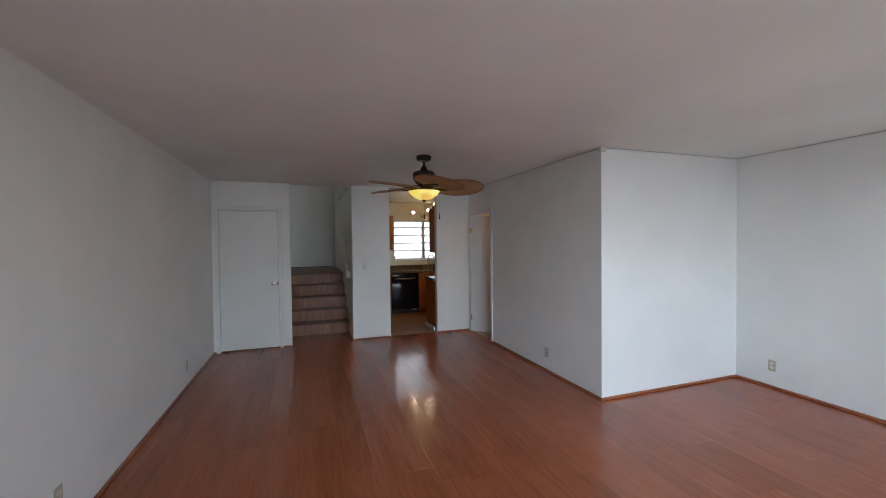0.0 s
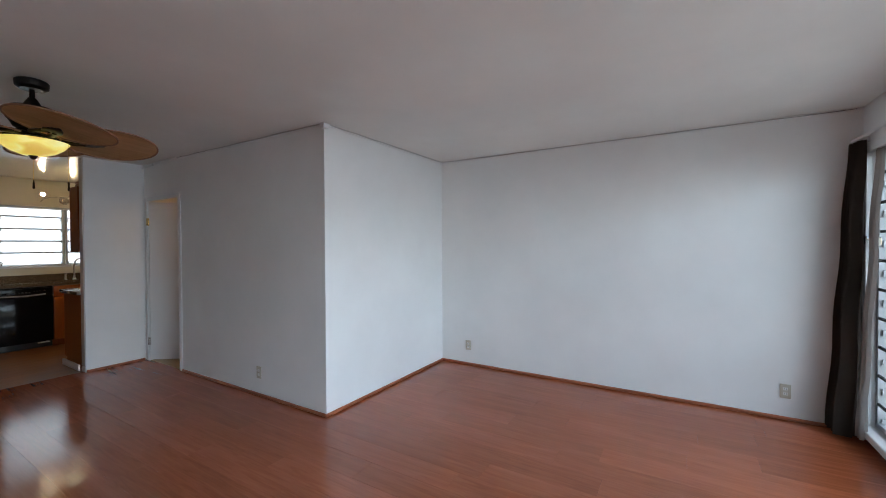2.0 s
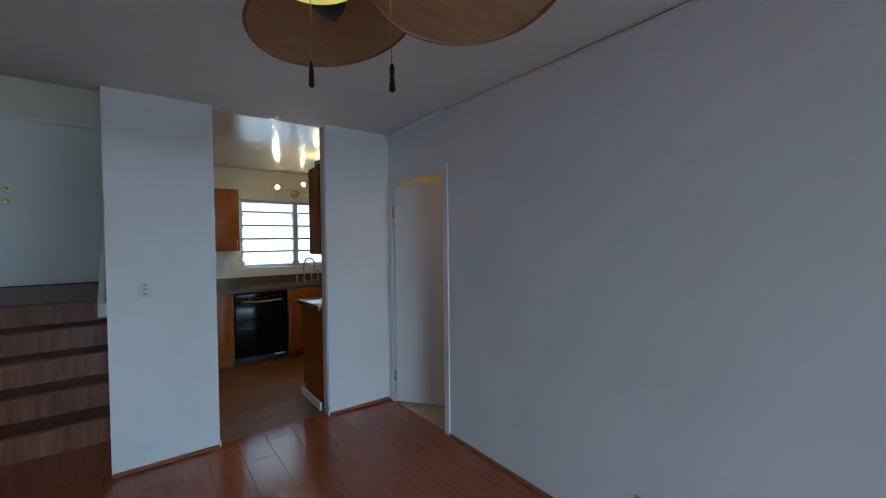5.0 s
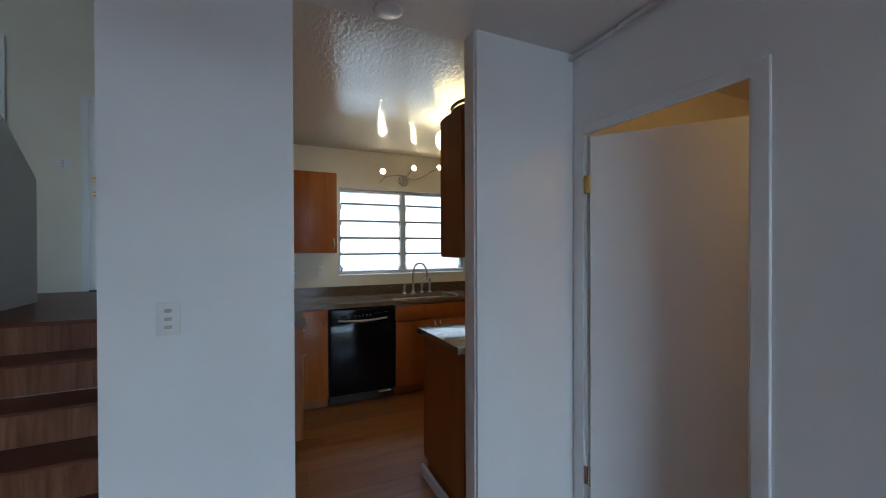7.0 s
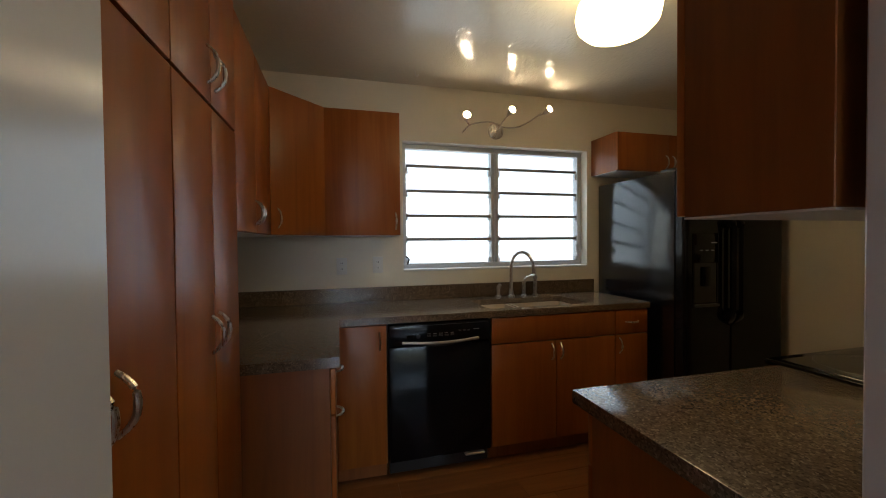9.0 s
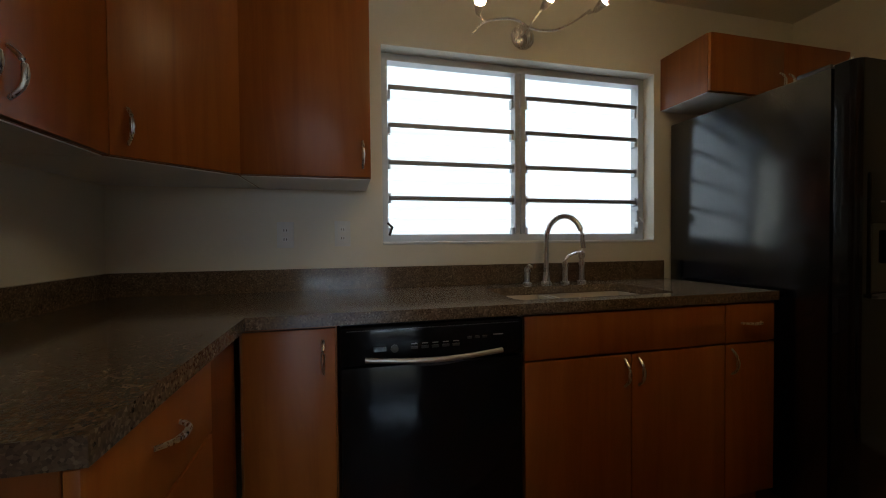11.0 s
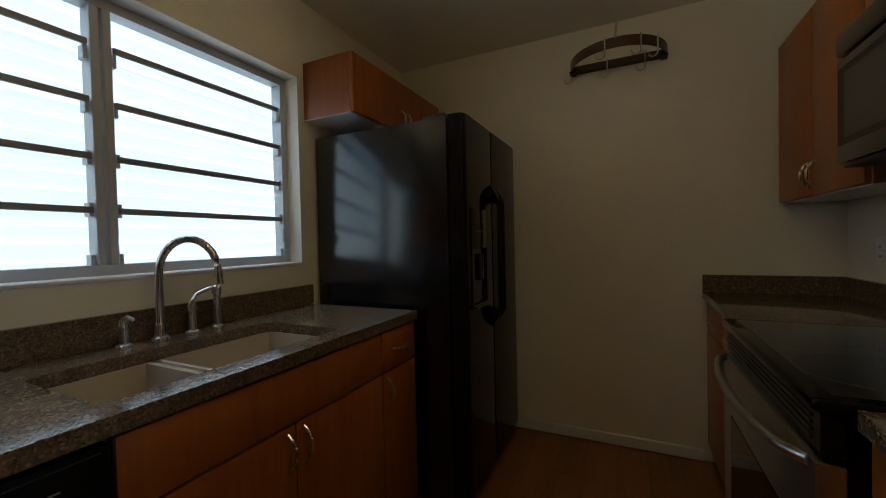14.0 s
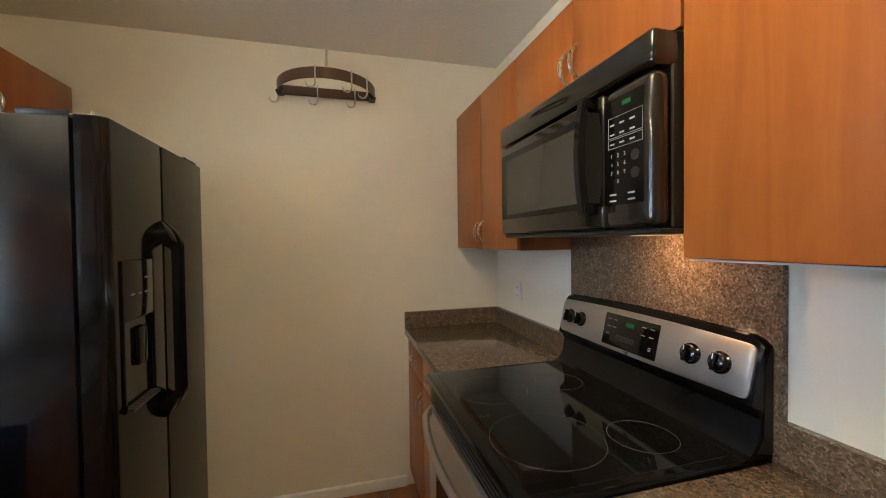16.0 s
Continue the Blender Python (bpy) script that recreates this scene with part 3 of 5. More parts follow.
# ---- louvred windows ----
def jalousie(name, x0, x1, z0, z1, y, mullions, blades, label, rows=None):
    """A louvred window in a wall at y, seen from -y."""
    w = thing(name, pose(x0, y, z0), label, "window", kind="structure")
    W, Z = x1 - x0, z1 - z0
    f = 0.035
    part("window_frame", plate([0, f, W - f, W], [0, f, Z - f, Z], -0.02, 0.04, "xzy", [(1, 1)]), M_ALU, w, "grey aluminium frame")
    edges = [f] + mullions + [W - f]
    for mx in mullions:
        part("mullion", merge(cube((mx - 0.03, -0.02, f), (mx - 0.004, 0.04, Z - f), 0.003), cube((mx + 0.004, -0.02, f), (mx + 0.03, 0.04, Z - f), 0.003)), M_ALU, w)
    for a, b in zip(edges, edges[1:]):
        a += 0.034 if a in mullions else 0.004
        b -= 0.034 if b in mullions else 0.004
        step = (Z - 2 * f) / blades
        for i in range(blades):
            zc = f + step * (i + 0.5)
            g = part("pane", moved(cube((a, -0.003, -step / 2 - 0.01), (b, 0.003, step / 2 + 0.01)), pose(0, 0.012, zc, -7)), M_GLASS, w, "clear glass louvre")
            g.visible_shadow = False
            part("clip", merge(cube((a, -0.012, zc - step / 2 - 0.012), (a + 0.012, 0.022, zc - step / 2 + 0.035), 0.002),
                               cube((b - 0.012, -0.012, zc - step / 2 - 0.012), (b, 0.022, zc - step / 2 + 0.035), 0.002)), M_ALU, w)
    return w


kw = jalousie("window_kitchen", KX0, KX1, KZ0 + 0.012, KZ1, 9.13, [0.735], 5, "louvred kitchen window with bright daylight behind")
for a, b in ((0.04, 0.70), (0.77, 1.46)):
    for z in (0.215, 0.39, 0.573, 0.757):
        part("security_bar", cube((a, -0.018, z - 0.0105), (b, -0.006, z + 0.0105), 0.002), M_BAR, kw, "grey horizontal bar")
part("crank", merge(tube([(0.03, -0.03, 0.09), (0.05, -0.05, 0.07), (0.035, -0.055, 0.03)], 0.006, 8)), M_BRONZE, kw, "dark louvre crank")
part("crank", merge(cube((1.44, -0.045, 0.10), (1.475, -0.02, 0.17), 0.004), tube([(1.455, -0.045, 0.13), (1.47, -0.06, 0.10)], 0.006, 8)), M_ALU, kw)
structure("window_sill_kitchen", cube((KX0, 9.022, KZ0 - 0.002), (KX1, 9.11, KZ0 + 0.012), 0.003), M_TRIM, "white painted window sill", "window sill")
lw = jalousie("window_living", WX0, WX1, WZ0 + 0.01, WZ1, -0.52, [0.9, 1.8, 2.7, 3.6], 9, "wide louvred living room window")
for i in range(9):
    part("security_bar", cube((3.63, 0.03, 0.16 + i * 0.205), (4.48, 0.045, 0.18 + i * 0.205), 0.002), M_BRONZE, lw, "dark horizontal bar")
part("latch", merge(cube((4.44, 0.04, 1.30), (4.48, 0.09, 1.36), 0.004), tube([(4.46, 0.08, 1.33), (4.44, 0.12, 1.36)], 0.008, 8)), M_CHROME, lw, "chrome louvre latch")
structure("window_sill_living", cube((WX0 - 0.04, -0.45, WZ0 - 0.04), (WX1 + 0.03, -0.38, WZ0 + 0.01), 0.006), M_TRIM, "white painted low window sill", "window sill")
structure("window_trim_living", merge(cube((WX1 - 0.005, -0.455, WZ0 + 0.01), (WX1 + 0.06, -0.42, WZ1), 0.004), cube((WX0 - 0.05, -0.455, WZ1), (WX1 + 0.06, -0.42, WZ1 + 0.06), 0.004)), M_TRIM, "white painted window trim", "trim")
# outside the kitchen: the neighbouring house wall of lapped boards
nb = thing("neighbour_house", pose(0, 12.0, -0.3), "pale neighbouring house wall of lapped boards", "house")
for i in range(26):
    part("siding_board", moved(cube((-6, 0, 0), (11, 0.03, 0.17), 0.004), pose(0, 0, i * 0.155, 9)), M_OUT, nb)
part("wall", cube((-6, 0.05, 0), (11, 0.4, 4.1)), M_OUT, nb)
part("roof", cube((-6.3, -0.25, 4.1), (11.3, 3.0, 4.2), 0.01), M_OUT, nb)

# ---- curtain ----
cu = thing("curtain", pose(4.60, -0.30, 0.03), "dark brown curtain drawn to the end of the window", "curtain")


def cloth(x0, x1, y, z0, z1, folds, amp, phase, flare):
    bm = bmesh.new()
    nx, nz = 48, 18
    g = [[bm.verts.new((x0 + (x1 - x0) * (i / nx) * (1 + flare * (1 - j / nz)), y - 0.075 * j / nz + amp * (1 - 0.6 * j / nz) * math.sin(folds * math.tau * i / nx + phase + 0.4 * j / nz) + 0.006 * math.sin(7 * i / nx + j), z0 + (z1 - z0) * j / nz)) for i in range(nx + 1)] for j in range(nz + 1)]
    for j in range(nz):
        for i in range(nx):
            bm.faces.new((g[j][i], g[j][i + 1], g[j + 1][i + 1], g[j + 1][i]))
    bmesh.ops.solidify(bm, geom=bm.faces[:], thickness=0.003)
    return bm


part("panel", cloth(0.21, 0.03, 0.0, 0, 2.13, 3.5, 0.07, 0.5, 0.12), M_CURTAIN, cu)
part("lining", cloth(0.02, -0.10, -0.07, 0.02, 2.08, 2.5, 0.022, 0.2, -0.35), M_LINING, cu, "pale grey lining")
rod = thing("curtain_rod", pose(0.1, -0.365, 2.18), "white curtain rod over the window", "curtain rod")
part("rod", tube([(0, 0, 0), (4.68, 0, 0)], 0.011, 10), M_TRIM, rod)
part("bracket", cube((4.62, -0.10, -0.015), (4.64, 0.01, 0.015), 0.002), M_TRIM, rod)
part("bracket", cube((0.02, -0.10, -0.015), (0.04, 0.01, 0.015), 0.002), M_TRIM, rod)


# ---- kitchen cabinets ----
def bow(parent, x, z, vertical=True, span=0.10, y=-0.019):
    """A bowed bar handle on a front at local y."""
    pts, radii = [], []
    for i in range(13):
        u = i / 12 * 2 - 1
        out = 0.028 * (1 - abs(u) ** 2.6)
        pts.append((x, y - out, z + u * span / 2) if vertical else (x + u * span / 2, y - out, z))
        radii.append(0.0045 + 0.0022 * (1 - abs(u)))
    bm = tube(pts, 0.005, 8, radii=radii)
    return part("handle", bm, M_NICKEL, parent, "satin nickel bow handle")


def cabinet(name, m, w, d, z0, z1, fronts, label, group="", kick=0.0, top=None):
    """Local x across, front at y = 0 facing -y, depth d. fronts: (x0, x1, z0, z1, handle x or None, handle z, vertical)."""
    c = thing(name, m, label, "cabinet", group)
    body = cube((0.001, 0, z0 + kick), (w - 0.001, d, top or z1), 0.0015)
    part("body", body, M_CARCASS, c)
    if z0 > 1:
        part("bottom_panel", cube((0.003, -0.001, z0 - 0.004), (w - 0.003, d, z0 - 0.0005)), M_MELA, c, "white melamine underside")
    if kick:
        part("kickboard", cube((0.002, 0.05, z0), (w - 0.002, d, z0 + kick - 0.001)), M_CARCASS, c, "recessed dark kickboard")
    for x0, x1, a, b, hx, hz, vert in fronts:
        drawer = (b - a) < 0.2
        f = part("drawer_front" if drawer else "cabinet_door", cube((x0 + 0.0018, -0.019, a + 0.0018), (x1 - 0.0018, -0.001, b - 0.0018), 0.0025, 2), M_CHERRY, c)
        if hx is not None:
            bow(f, hx, hz, vert)
    return c


GU, GB, GP = "upper cabinets", "base cabinets", "pantry cabinets"
for y0 in (6.655, 7.182):
    w = 0.525
    cabinet("pantry_cabinet", pose(1.391, y0, 0, 0, 0, 90), w, 0.308, 0, 2.122, [
        (0, w / 2, 0.10, 1.688, w / 2 - 0.032, 1.08, True), (w / 2, w, 0.10, 1.688, w / 2 + 0.032, 1.08, True),
        (0, w / 2, 1.694, 2.12, w / 2 - 0.032, 1.79, True), (w / 2, w, 1.694, 2.12, w / 2 + 0.032, 1.79, True)],
        "tall reddish cherry pantry cabinet with four doors", GP, 0.095)
solid("filler_panel", cube((1.082, 6.592, 0), (1.408, 6.653, 2.122), 0.002), M_CARCASS, "narrow cherry filler panel beside the pantry", "cabinet")
cabinet("base_cabinet", pose(1.700, 7.712, 0, 0, 0, 90), 0.706, 0.615, 0, 0.872, [
    (0, 0.45, 0.70, 0.868, 0.225, 0.80, False), (0, 0.45, 0.10, 0.697, 0.225, 0.62, False)],
    "cherry base cabinet with a drawer, under the short counter", GB, 0.095)
cabinet("base_cabinet", pose(1.712, 8.421, 0), 0.276, 0.605, 0, 0.872, [(0.01, 0.272, 0.10, 0.868, 0.235, 0.78, True)], "narrow cherry base cabinet beside the dishwasher", GB, 0.095)
cabinet("sink_cabinet", pose(2.600, 8.421, 0), 0.853, 0.605, 0, 0.872, [
    (0, 0.853, 0.712, 0.868, None, 0, False), (0, 0.426, 0.10, 0.709, 0.396, 0.64, True), (0.426, 0.853, 0.10, 0.709, 0.456, 0.64, True)],
    "cherry sink cabinet with two doors", GB, 0.095, 0.69)
cabinet("base_cabinet", pose(3.455, 8.421, 0), 0.25, 0.605, 0, 0.872, [
    (0, 0.25, 0.712, 0.868, 0.125, 0.79, False), (0, 0.25, 0.10, 0.709, 0.03, 0.64, True)], "narrow cherry base cabinet beside the refrigerator", GB, 0.095)
cabinet("wall_cabinet", pose(1.385, 7.712, 0, 0, 0, 90), 0.715, 0.303, 1.363, 2.122, [
    (0, 0.357, 1.363, 2.12, 0.33, 1.45, True), (0.357, 0.715, 1.363, 2.12, 0.388, 1.45, True)], "cherry wall cabinet with two doors", GU)
diag = thing("corner_wall_cabinet", pose(0, 0, 0), "cherry corner wall cabinet with a diagonal door", "cabinet", GU)
part("body", prism([(1.082, 8.43), (1.386, 8.43), (1.655, 8.70), (1.655, 9.028), (1.082, 9.028)], 1.363, 2.122), M_CARCASS, diag)
dlen = math.hypot(0.269, 0.27)
dm = pose(1.386, 8.43, 0, 0, 0, math.degrees(math.atan2(0.27, 0.269)))
part("bottom_panel", prism([(1.084, 8.433), (1.386, 8.433), (1.652, 8.70), (1.652, 9.026), (1.084, 9.026)], 1.359, 1.3625), M_MELA, diag, "white melamine underside")
dd = part("cabinet_door", moved(cube((0.008, -0.020, 1.3645), (dlen - 0.006, -0.002, 2.1185), 0.0022, 2), dm), M_CHERRY, diag)
h = bow(dd, 0, 0)
h.data.transform(dm @ Matrix.Translation((0.05, 0, 1.45)))
cabinet("wall_cabinet", pose(1.658, 8.70, 0), 0.455, 0.328, 1.363, 2.122, [(0, 0.455, 1.363, 2.12, 0.425, 1.45, True)], "cherry wall cabinet beside the window", GU)
cabinet("wall_cabinet", pose(3.725, 8.735, 0), 0.93, 0.292, 1.838, 2.122, [
    (0, 0.465, 1.838, 2.12, 0.435, 1.91, True), (0.465, 0.93, 1.838, 2.12, 0.495, 1.91, True)], "low cherry cabinet over the refrigerator", GU)
cabinet("base_cabinet", pose(3.122, 7.165, 0, 0, 0, 180), 0.735, 0.535, 0, 0.872, [
    (0, 0.735, 0.712, 0.868, 0.367, 0.79, False), (0, 0.367, 0.10, 0.709, 0.335, 0.64, True), (0.367, 0.735, 0.10, 0.709, 0.40, 0.64, True)],
    "cherry base cabinet at the end of the range run", GB, 0.095)
cabinet("base_cabinet", pose(4.695, 7.165, 0, 0, 0, 180), 0.79, 0.535, 0, 0.872, [
    (0, 0.39, 0.712, 0.868, 0.195, 0.79, False), (0.39, 0.79, 0.712, 0.868, 0.59, 0.79, False),
    (0, 0.39, 0.10, 0.709, 0.36, 0.62, True), (0.39, 0.79, 0.10, 0.709, 0.42, 0.62, True)],
    "cherry base cabinet between the range and the end wall", GB, 0.095)
cabinet("wall_cabinet", pose(3.138, 6.862, 0, 0, 0, 180), 0.766, 0.235, 1.363, 2.122, [
    (0, 0.766, 1.363, 2.12, None, 0, True)], "large plain cherry wall cabinet beside the microwave", GU)
cabinet("wall_cabinet", pose(3.905, 6.862, 0, 0, 0, 180), 0.764, 0.235, 1.84, 2.122, [
    (0, 0.382, 1.84, 2.12, 0.355, 1.925, True), (0.382, 0.764, 1.84, 2.12, 0.409, 1.925, True)], "short cherry cabinet over the microwave", GU)
cabinet("wall_cabinet", pose(4.692, 6.862, 0, 0, 0, 180), 0.784, 0.235, 1.363, 2.122, [
    (0, 0.392, 1.363, 2.12, 0.362, 1.45, True), (0.392, 0.784, 1.363, 2.12, 0.422, 1.45, True)], "cherry wall cabinet at the end wall", GU)

# ---- worktops ----
CT0, CT1 = 0.874, 0.911
SX0, SX1, SY0, SY1 = 2.61, 3.31, 8.475, 8.835
structure("worktop_sink", plate([1.082, 1.735, SX0, SX1, 3.718], [7.70, 8.395, SY0, SY1, 9.028], CT0, CT1, "xyz", [(1, 0), (2, 0), (3, 0), (2, 2)], 0.045,
                                lambda p: SX0 - 0.01 < p.x < SX1 + 0.01 and SY0 - 0.01 < p.y < SY1 + 0.01), M_STONE, "polished speckled brown stone worktop with a sink cut out", "worktop")
structure("backsplash_sink", merge(
    cube((1.104, 9.006, CT1), (3.735, 9.028, 1.007)), cube((1.082, 7.712, CT1), (1.104, 9.028, 1.007))), M_STONE, "low speckled brown stone backsplash", "backsplash")
structure("worktop_range", cube((2.352, 6.627, CT0), (3.118, 7.203, CT1), 0.003, 2), M_STONE, "polished speckled brown stone worktop at the doorway", "worktop")
structure("worktop_corner", cube((3.90, 6.627, CT0), (4.698, 7.203, CT1), 0.003, 2), M_STONE, "polished speckled brown stone worktop at the end wall", "worktop")
structure("backsplash_range", merge(
    cube((2.53, 6.627, CT1), (3.108, 6.648, 1.003)), cube((3.90, 6.627, CT1), (4.677, 6.648, 1.003)),
    cube((4.677, 6.627, CT1), (4.698, 7.203, 1.003))), M_STONE, "low speckled brown stone backsplash", "backsplash")
structure("backsplash_panel", cube((3.108, 6.6265, 0.89), (3.90, 6.643, 1.50)), M_STONE, "tall speckled brown stone panel behind the range", "backsplash")


# ---- sink and tap ----
sk = thing("kitchen_sink", pose(0, 0, 0.70), "beige double-bowl sink set under the worktop", "sink")


def bowl(x0, x1, y0, y1, z0, z1, t=0.012):
    return merge(cube((x0, y0, z0), (x1, y1, z0 + t)), cube((x0, y0, z0 + t), (x0 + t, y1, z1)), cube((x1 - t, y0, z0 + t), (x1, y1, z1)),
                 cube((x0 + t, y0, z0 + t), (x1 - t, y0 + t, z1)), cube((x0 + t, y1 - t, z0 + t), (x1 - t, y1, z1)))


part("bowl", bowl(SX0 - 0.008, 2.885, SY0 - 0.008, SY1 + 0.008, 0.02, 0.174), M_SINK, sk)
part("bowl", bowl(2.905, SX1 + 0.008, SY0 - 0.008, SY1 + 0.008, 0.0, 0.174), M_SINK, sk)
part("divider", cube((2.884, SY0, 0.08), (2.906, SY1, 0.168), 0.005, 2), M_SINK, sk)
for x in (2.75, 3.11):
    part("drain", turned([(0.0, 0.0), (0.04, 0.0), (0.042, 0.004), (0.03, 0.006), (0, 0.004)], 24, (x, 8.67, 0.012 if x > 3 else 0.032)), M_CHROME, sk)

tap = thing("kitchen_faucet", pose(2.974, 8.937, CT1), "satin nickel gooseneck kitchen faucet behind the sink", "faucet")
arc = [(0, 0, 0.03), (0, 0, 0.21)]
for i in range(1, 15):
    a = math.pi * i / 14
    arc.append((0.052 - 0.052 * math.cos(a), -(0.075 - 0.075 * math.cos(a)), 0.21 + 0.118 * math.sin(a)))
arc.append((0.106, -0.153, 0.175))
part("spout", tube(arc, 0.012, 14), M_NICKEL, tap)
part("base", turned([(0.026, 0), (0.026, 0.008), (0.018, 0.014), (0.016, 0.05), (0.013, 0.056)], 20), M_NICKEL, tap)


def post(name, x, y, h, label, tip):
    t = thing(name, pose(x, y, CT1), label, "faucet")
    part("body", turned([(0.022, 0), (0.022, 0.006), (0.013, 0.012), (0.0125, h * 0.7), (0.016, h * 0.72), (0.016, h * 0.8), (0.01, h)], 18), M_NICKEL, t)
    part("tip", tip, M_NICKEL, t)
    return t


post("soap_dispenser", 2.873, 8.94, 0.085, "satin nickel soap dispenser by the sink", tube([(0, 0, 0.082), (0, -0.02, 0.094), (0, -0.05, 0.088)], 0.006, 8))
post("faucet_lever", 3.076, 8.935, 0.11, "satin nickel faucet lever by the sink", tube([(0, 0, 0.11), (0.02, 0, 0.135), (0.07, 0.0, 0.15)], 0.007, 8))
post("side_sprayer", 3.173, 8.94, 0.12, "satin nickel side sprayer by the sink", turned([(0.011, 0.118), (0.017, 0.13), (0.016, 0.15), (0.008, 0.158), (0, 0.158)], 16))

# ---- dishwasher ----
dw = thing("dishwasher", pose(1.994, 8.42, 0), "black built-in dishwasher under the worktop", "dishwasher")
part("tub", cube((0.002, 0.02, 0.10), (0.598, 0.58, 0.868)), M_PLASTIC, dw)
dwd = part("door", cube((0.003, -0.022, 0.10), (0.597, 0.02, 0.74), 0.006, 2), M_BLACK, dw)
dwp = part("control_panel", cube((0.003, -0.028, 0.745), (0.597, 0.02, 0.866), 0.008, 2), M_BLACK, dw)
hp = [(0.075 + 0.443 * i / 16, -0.036 - 0.016 * math.sin(math.pi * i / 16), 0.765 - 0.009 * math.sin(math.pi * i / 16)) for i in range(17)]
part("handle", tube(hp, 0.0085, 10), M_STEEL, dwp, "silver bowed bar handle")
part("pocket", merge(*[cube((0.16 + 0.014 * i, -0.034, 0.748 - 0.016 * math.sin(math.pi * (i + 0.5) / 20)), (0.174 + 0.014 * i, -0.021, 0.756), 0.001) for i in range(20)]), M_PLASTIC, dwp, "scooped grip under the handle")
part("seam", cube((0.02, -0.0292, 0.852), (0.58, -0.0275, 0.8545)), M_PLASTIC, dwp)
part("dial", moved(turned([(0.012, 0), (0.012, 0.003), (0.007, 0.005), (0, 0.005)], 20), Matrix.Translation((0.165, -0.028, 0.793)) @ pose(0, 0, 0, 90)), M_PLASTIC, dwp)
part("display", cube((0.10, -0.0292, 0.786), (0.14, -0.0275, 0.803), 0.001), M_GLASSTOP, dwp)
for i in range(5):
    part("button", cube((0.215 + 0.034 * i, -0.0305, 0.788), (0.238 + 0.034 * i, -0.0275, 0.797), 0.001), M_PLASTIC, dwp)
    part("print", cube((0.217 + 0.034 * i, -0.0292, 0.803), (0.236 + 0.034 * i, -0.0280, 0.8055)), M_INK, dwp, "pale unreadable print")
for i in range(3):
    part("button", cube((0.40 + 0.026 * i, -0.0305, 0.808), (0.416 + 0.026 * i, -0.0275, 0.816), 0.001), M_PLASTIC, dwp)
part("print", cube((0.49, -0.0292, 0.815), (0.525, -0.0280, 0.818)), M_INK, dwp, "pale unreadable print")
part("kick_panel", cube((0.006, 0.03, 0.012), (0.594, 0.06, 0.098), 0.003), M_PLASTIC, dw)
part("foot", cube((0.44, -0.02, 0.075), (0.56, 0.028, 0.086), 0.003), M_STEEL, dw, "loose silver strip under the door")

# ---- refrigerator ----
fr = thing("refrigerator", pose(3.78, 8.18, 0), "black side-by-side refrigerator with an ice dispenser", "refrigerator")
part("body", cube((0.0, 0.085, 0.03), (0.81, 0.83, 1.757), 0.006, 2), M_FRIDGE, fr)
part("hinge_cover", cube((0.004, 0.09, 1.757), (0.10, 0.205, 1.775), 0.005, 2), M_PLASTIC, fr)
part("hinge_pin", merge(cube((0.012, 0.03, 1.762), (0.05, 0.10, 1.768), 0.001), tube([(0.03, 0.042, 1.762), (0.03, 0.042, 1.778)], 0.009, 12)), M_CHROME, fr, "bright steel hinge")
part("hinge_cover", cube((0.66, 0.02, 1.757), (0.79, 0.24, 1.785), 0.006), M_PLASTIC, fr)
part("toe_grille", cube((0.02, 0.05, 0.01), (0.79, 0.085, 0.09), 0.003), M_PLASTIC, fr)


def fridge_door(x0, x1, z0, z1):
    """A slab whose front is rounded at both upright edges."""
    poly = [(x0, 0.075)]
    for i in range(7):
        u = i / 6
        poly.append((x0 + 0.03 * (1 - math.cos(u * math.pi / 2)), 0.032 - 0.03 * math.sin(u * math.pi / 2)))
    for i in range(7):
        u = i / 6
        poly.append((x1 - 0.006 + 0.006 * math.sin(u * math.pi / 2), 0.002 + 0.006 * (1 - math.cos(u * math.pi / 2))))
    poly.append((x1, 0.075))
    return prism(poly, z0, z1)


fd1 = part("freezer_door", fridge_door(0.0, 0.352, 0.10, 1.762), M_FRIDGEDOOR, fr)
fd2 = part("fridge_door", moved(fridge_door(0.0, 0.448, 0.10, 1.762), Matrix.Translation((0.81, 0, 0)) @ Matrix.Diagonal((-1, 1, 1, 1))), M_FRIDGEDOOR, fr)
bmx = bmesh.new()
bmx.from_mesh(fd2.data)
bmesh.ops.recalc_face_normals(bmx, faces=bmx.faces)
bmx.to_mesh(fd2.data)
bmx.free()


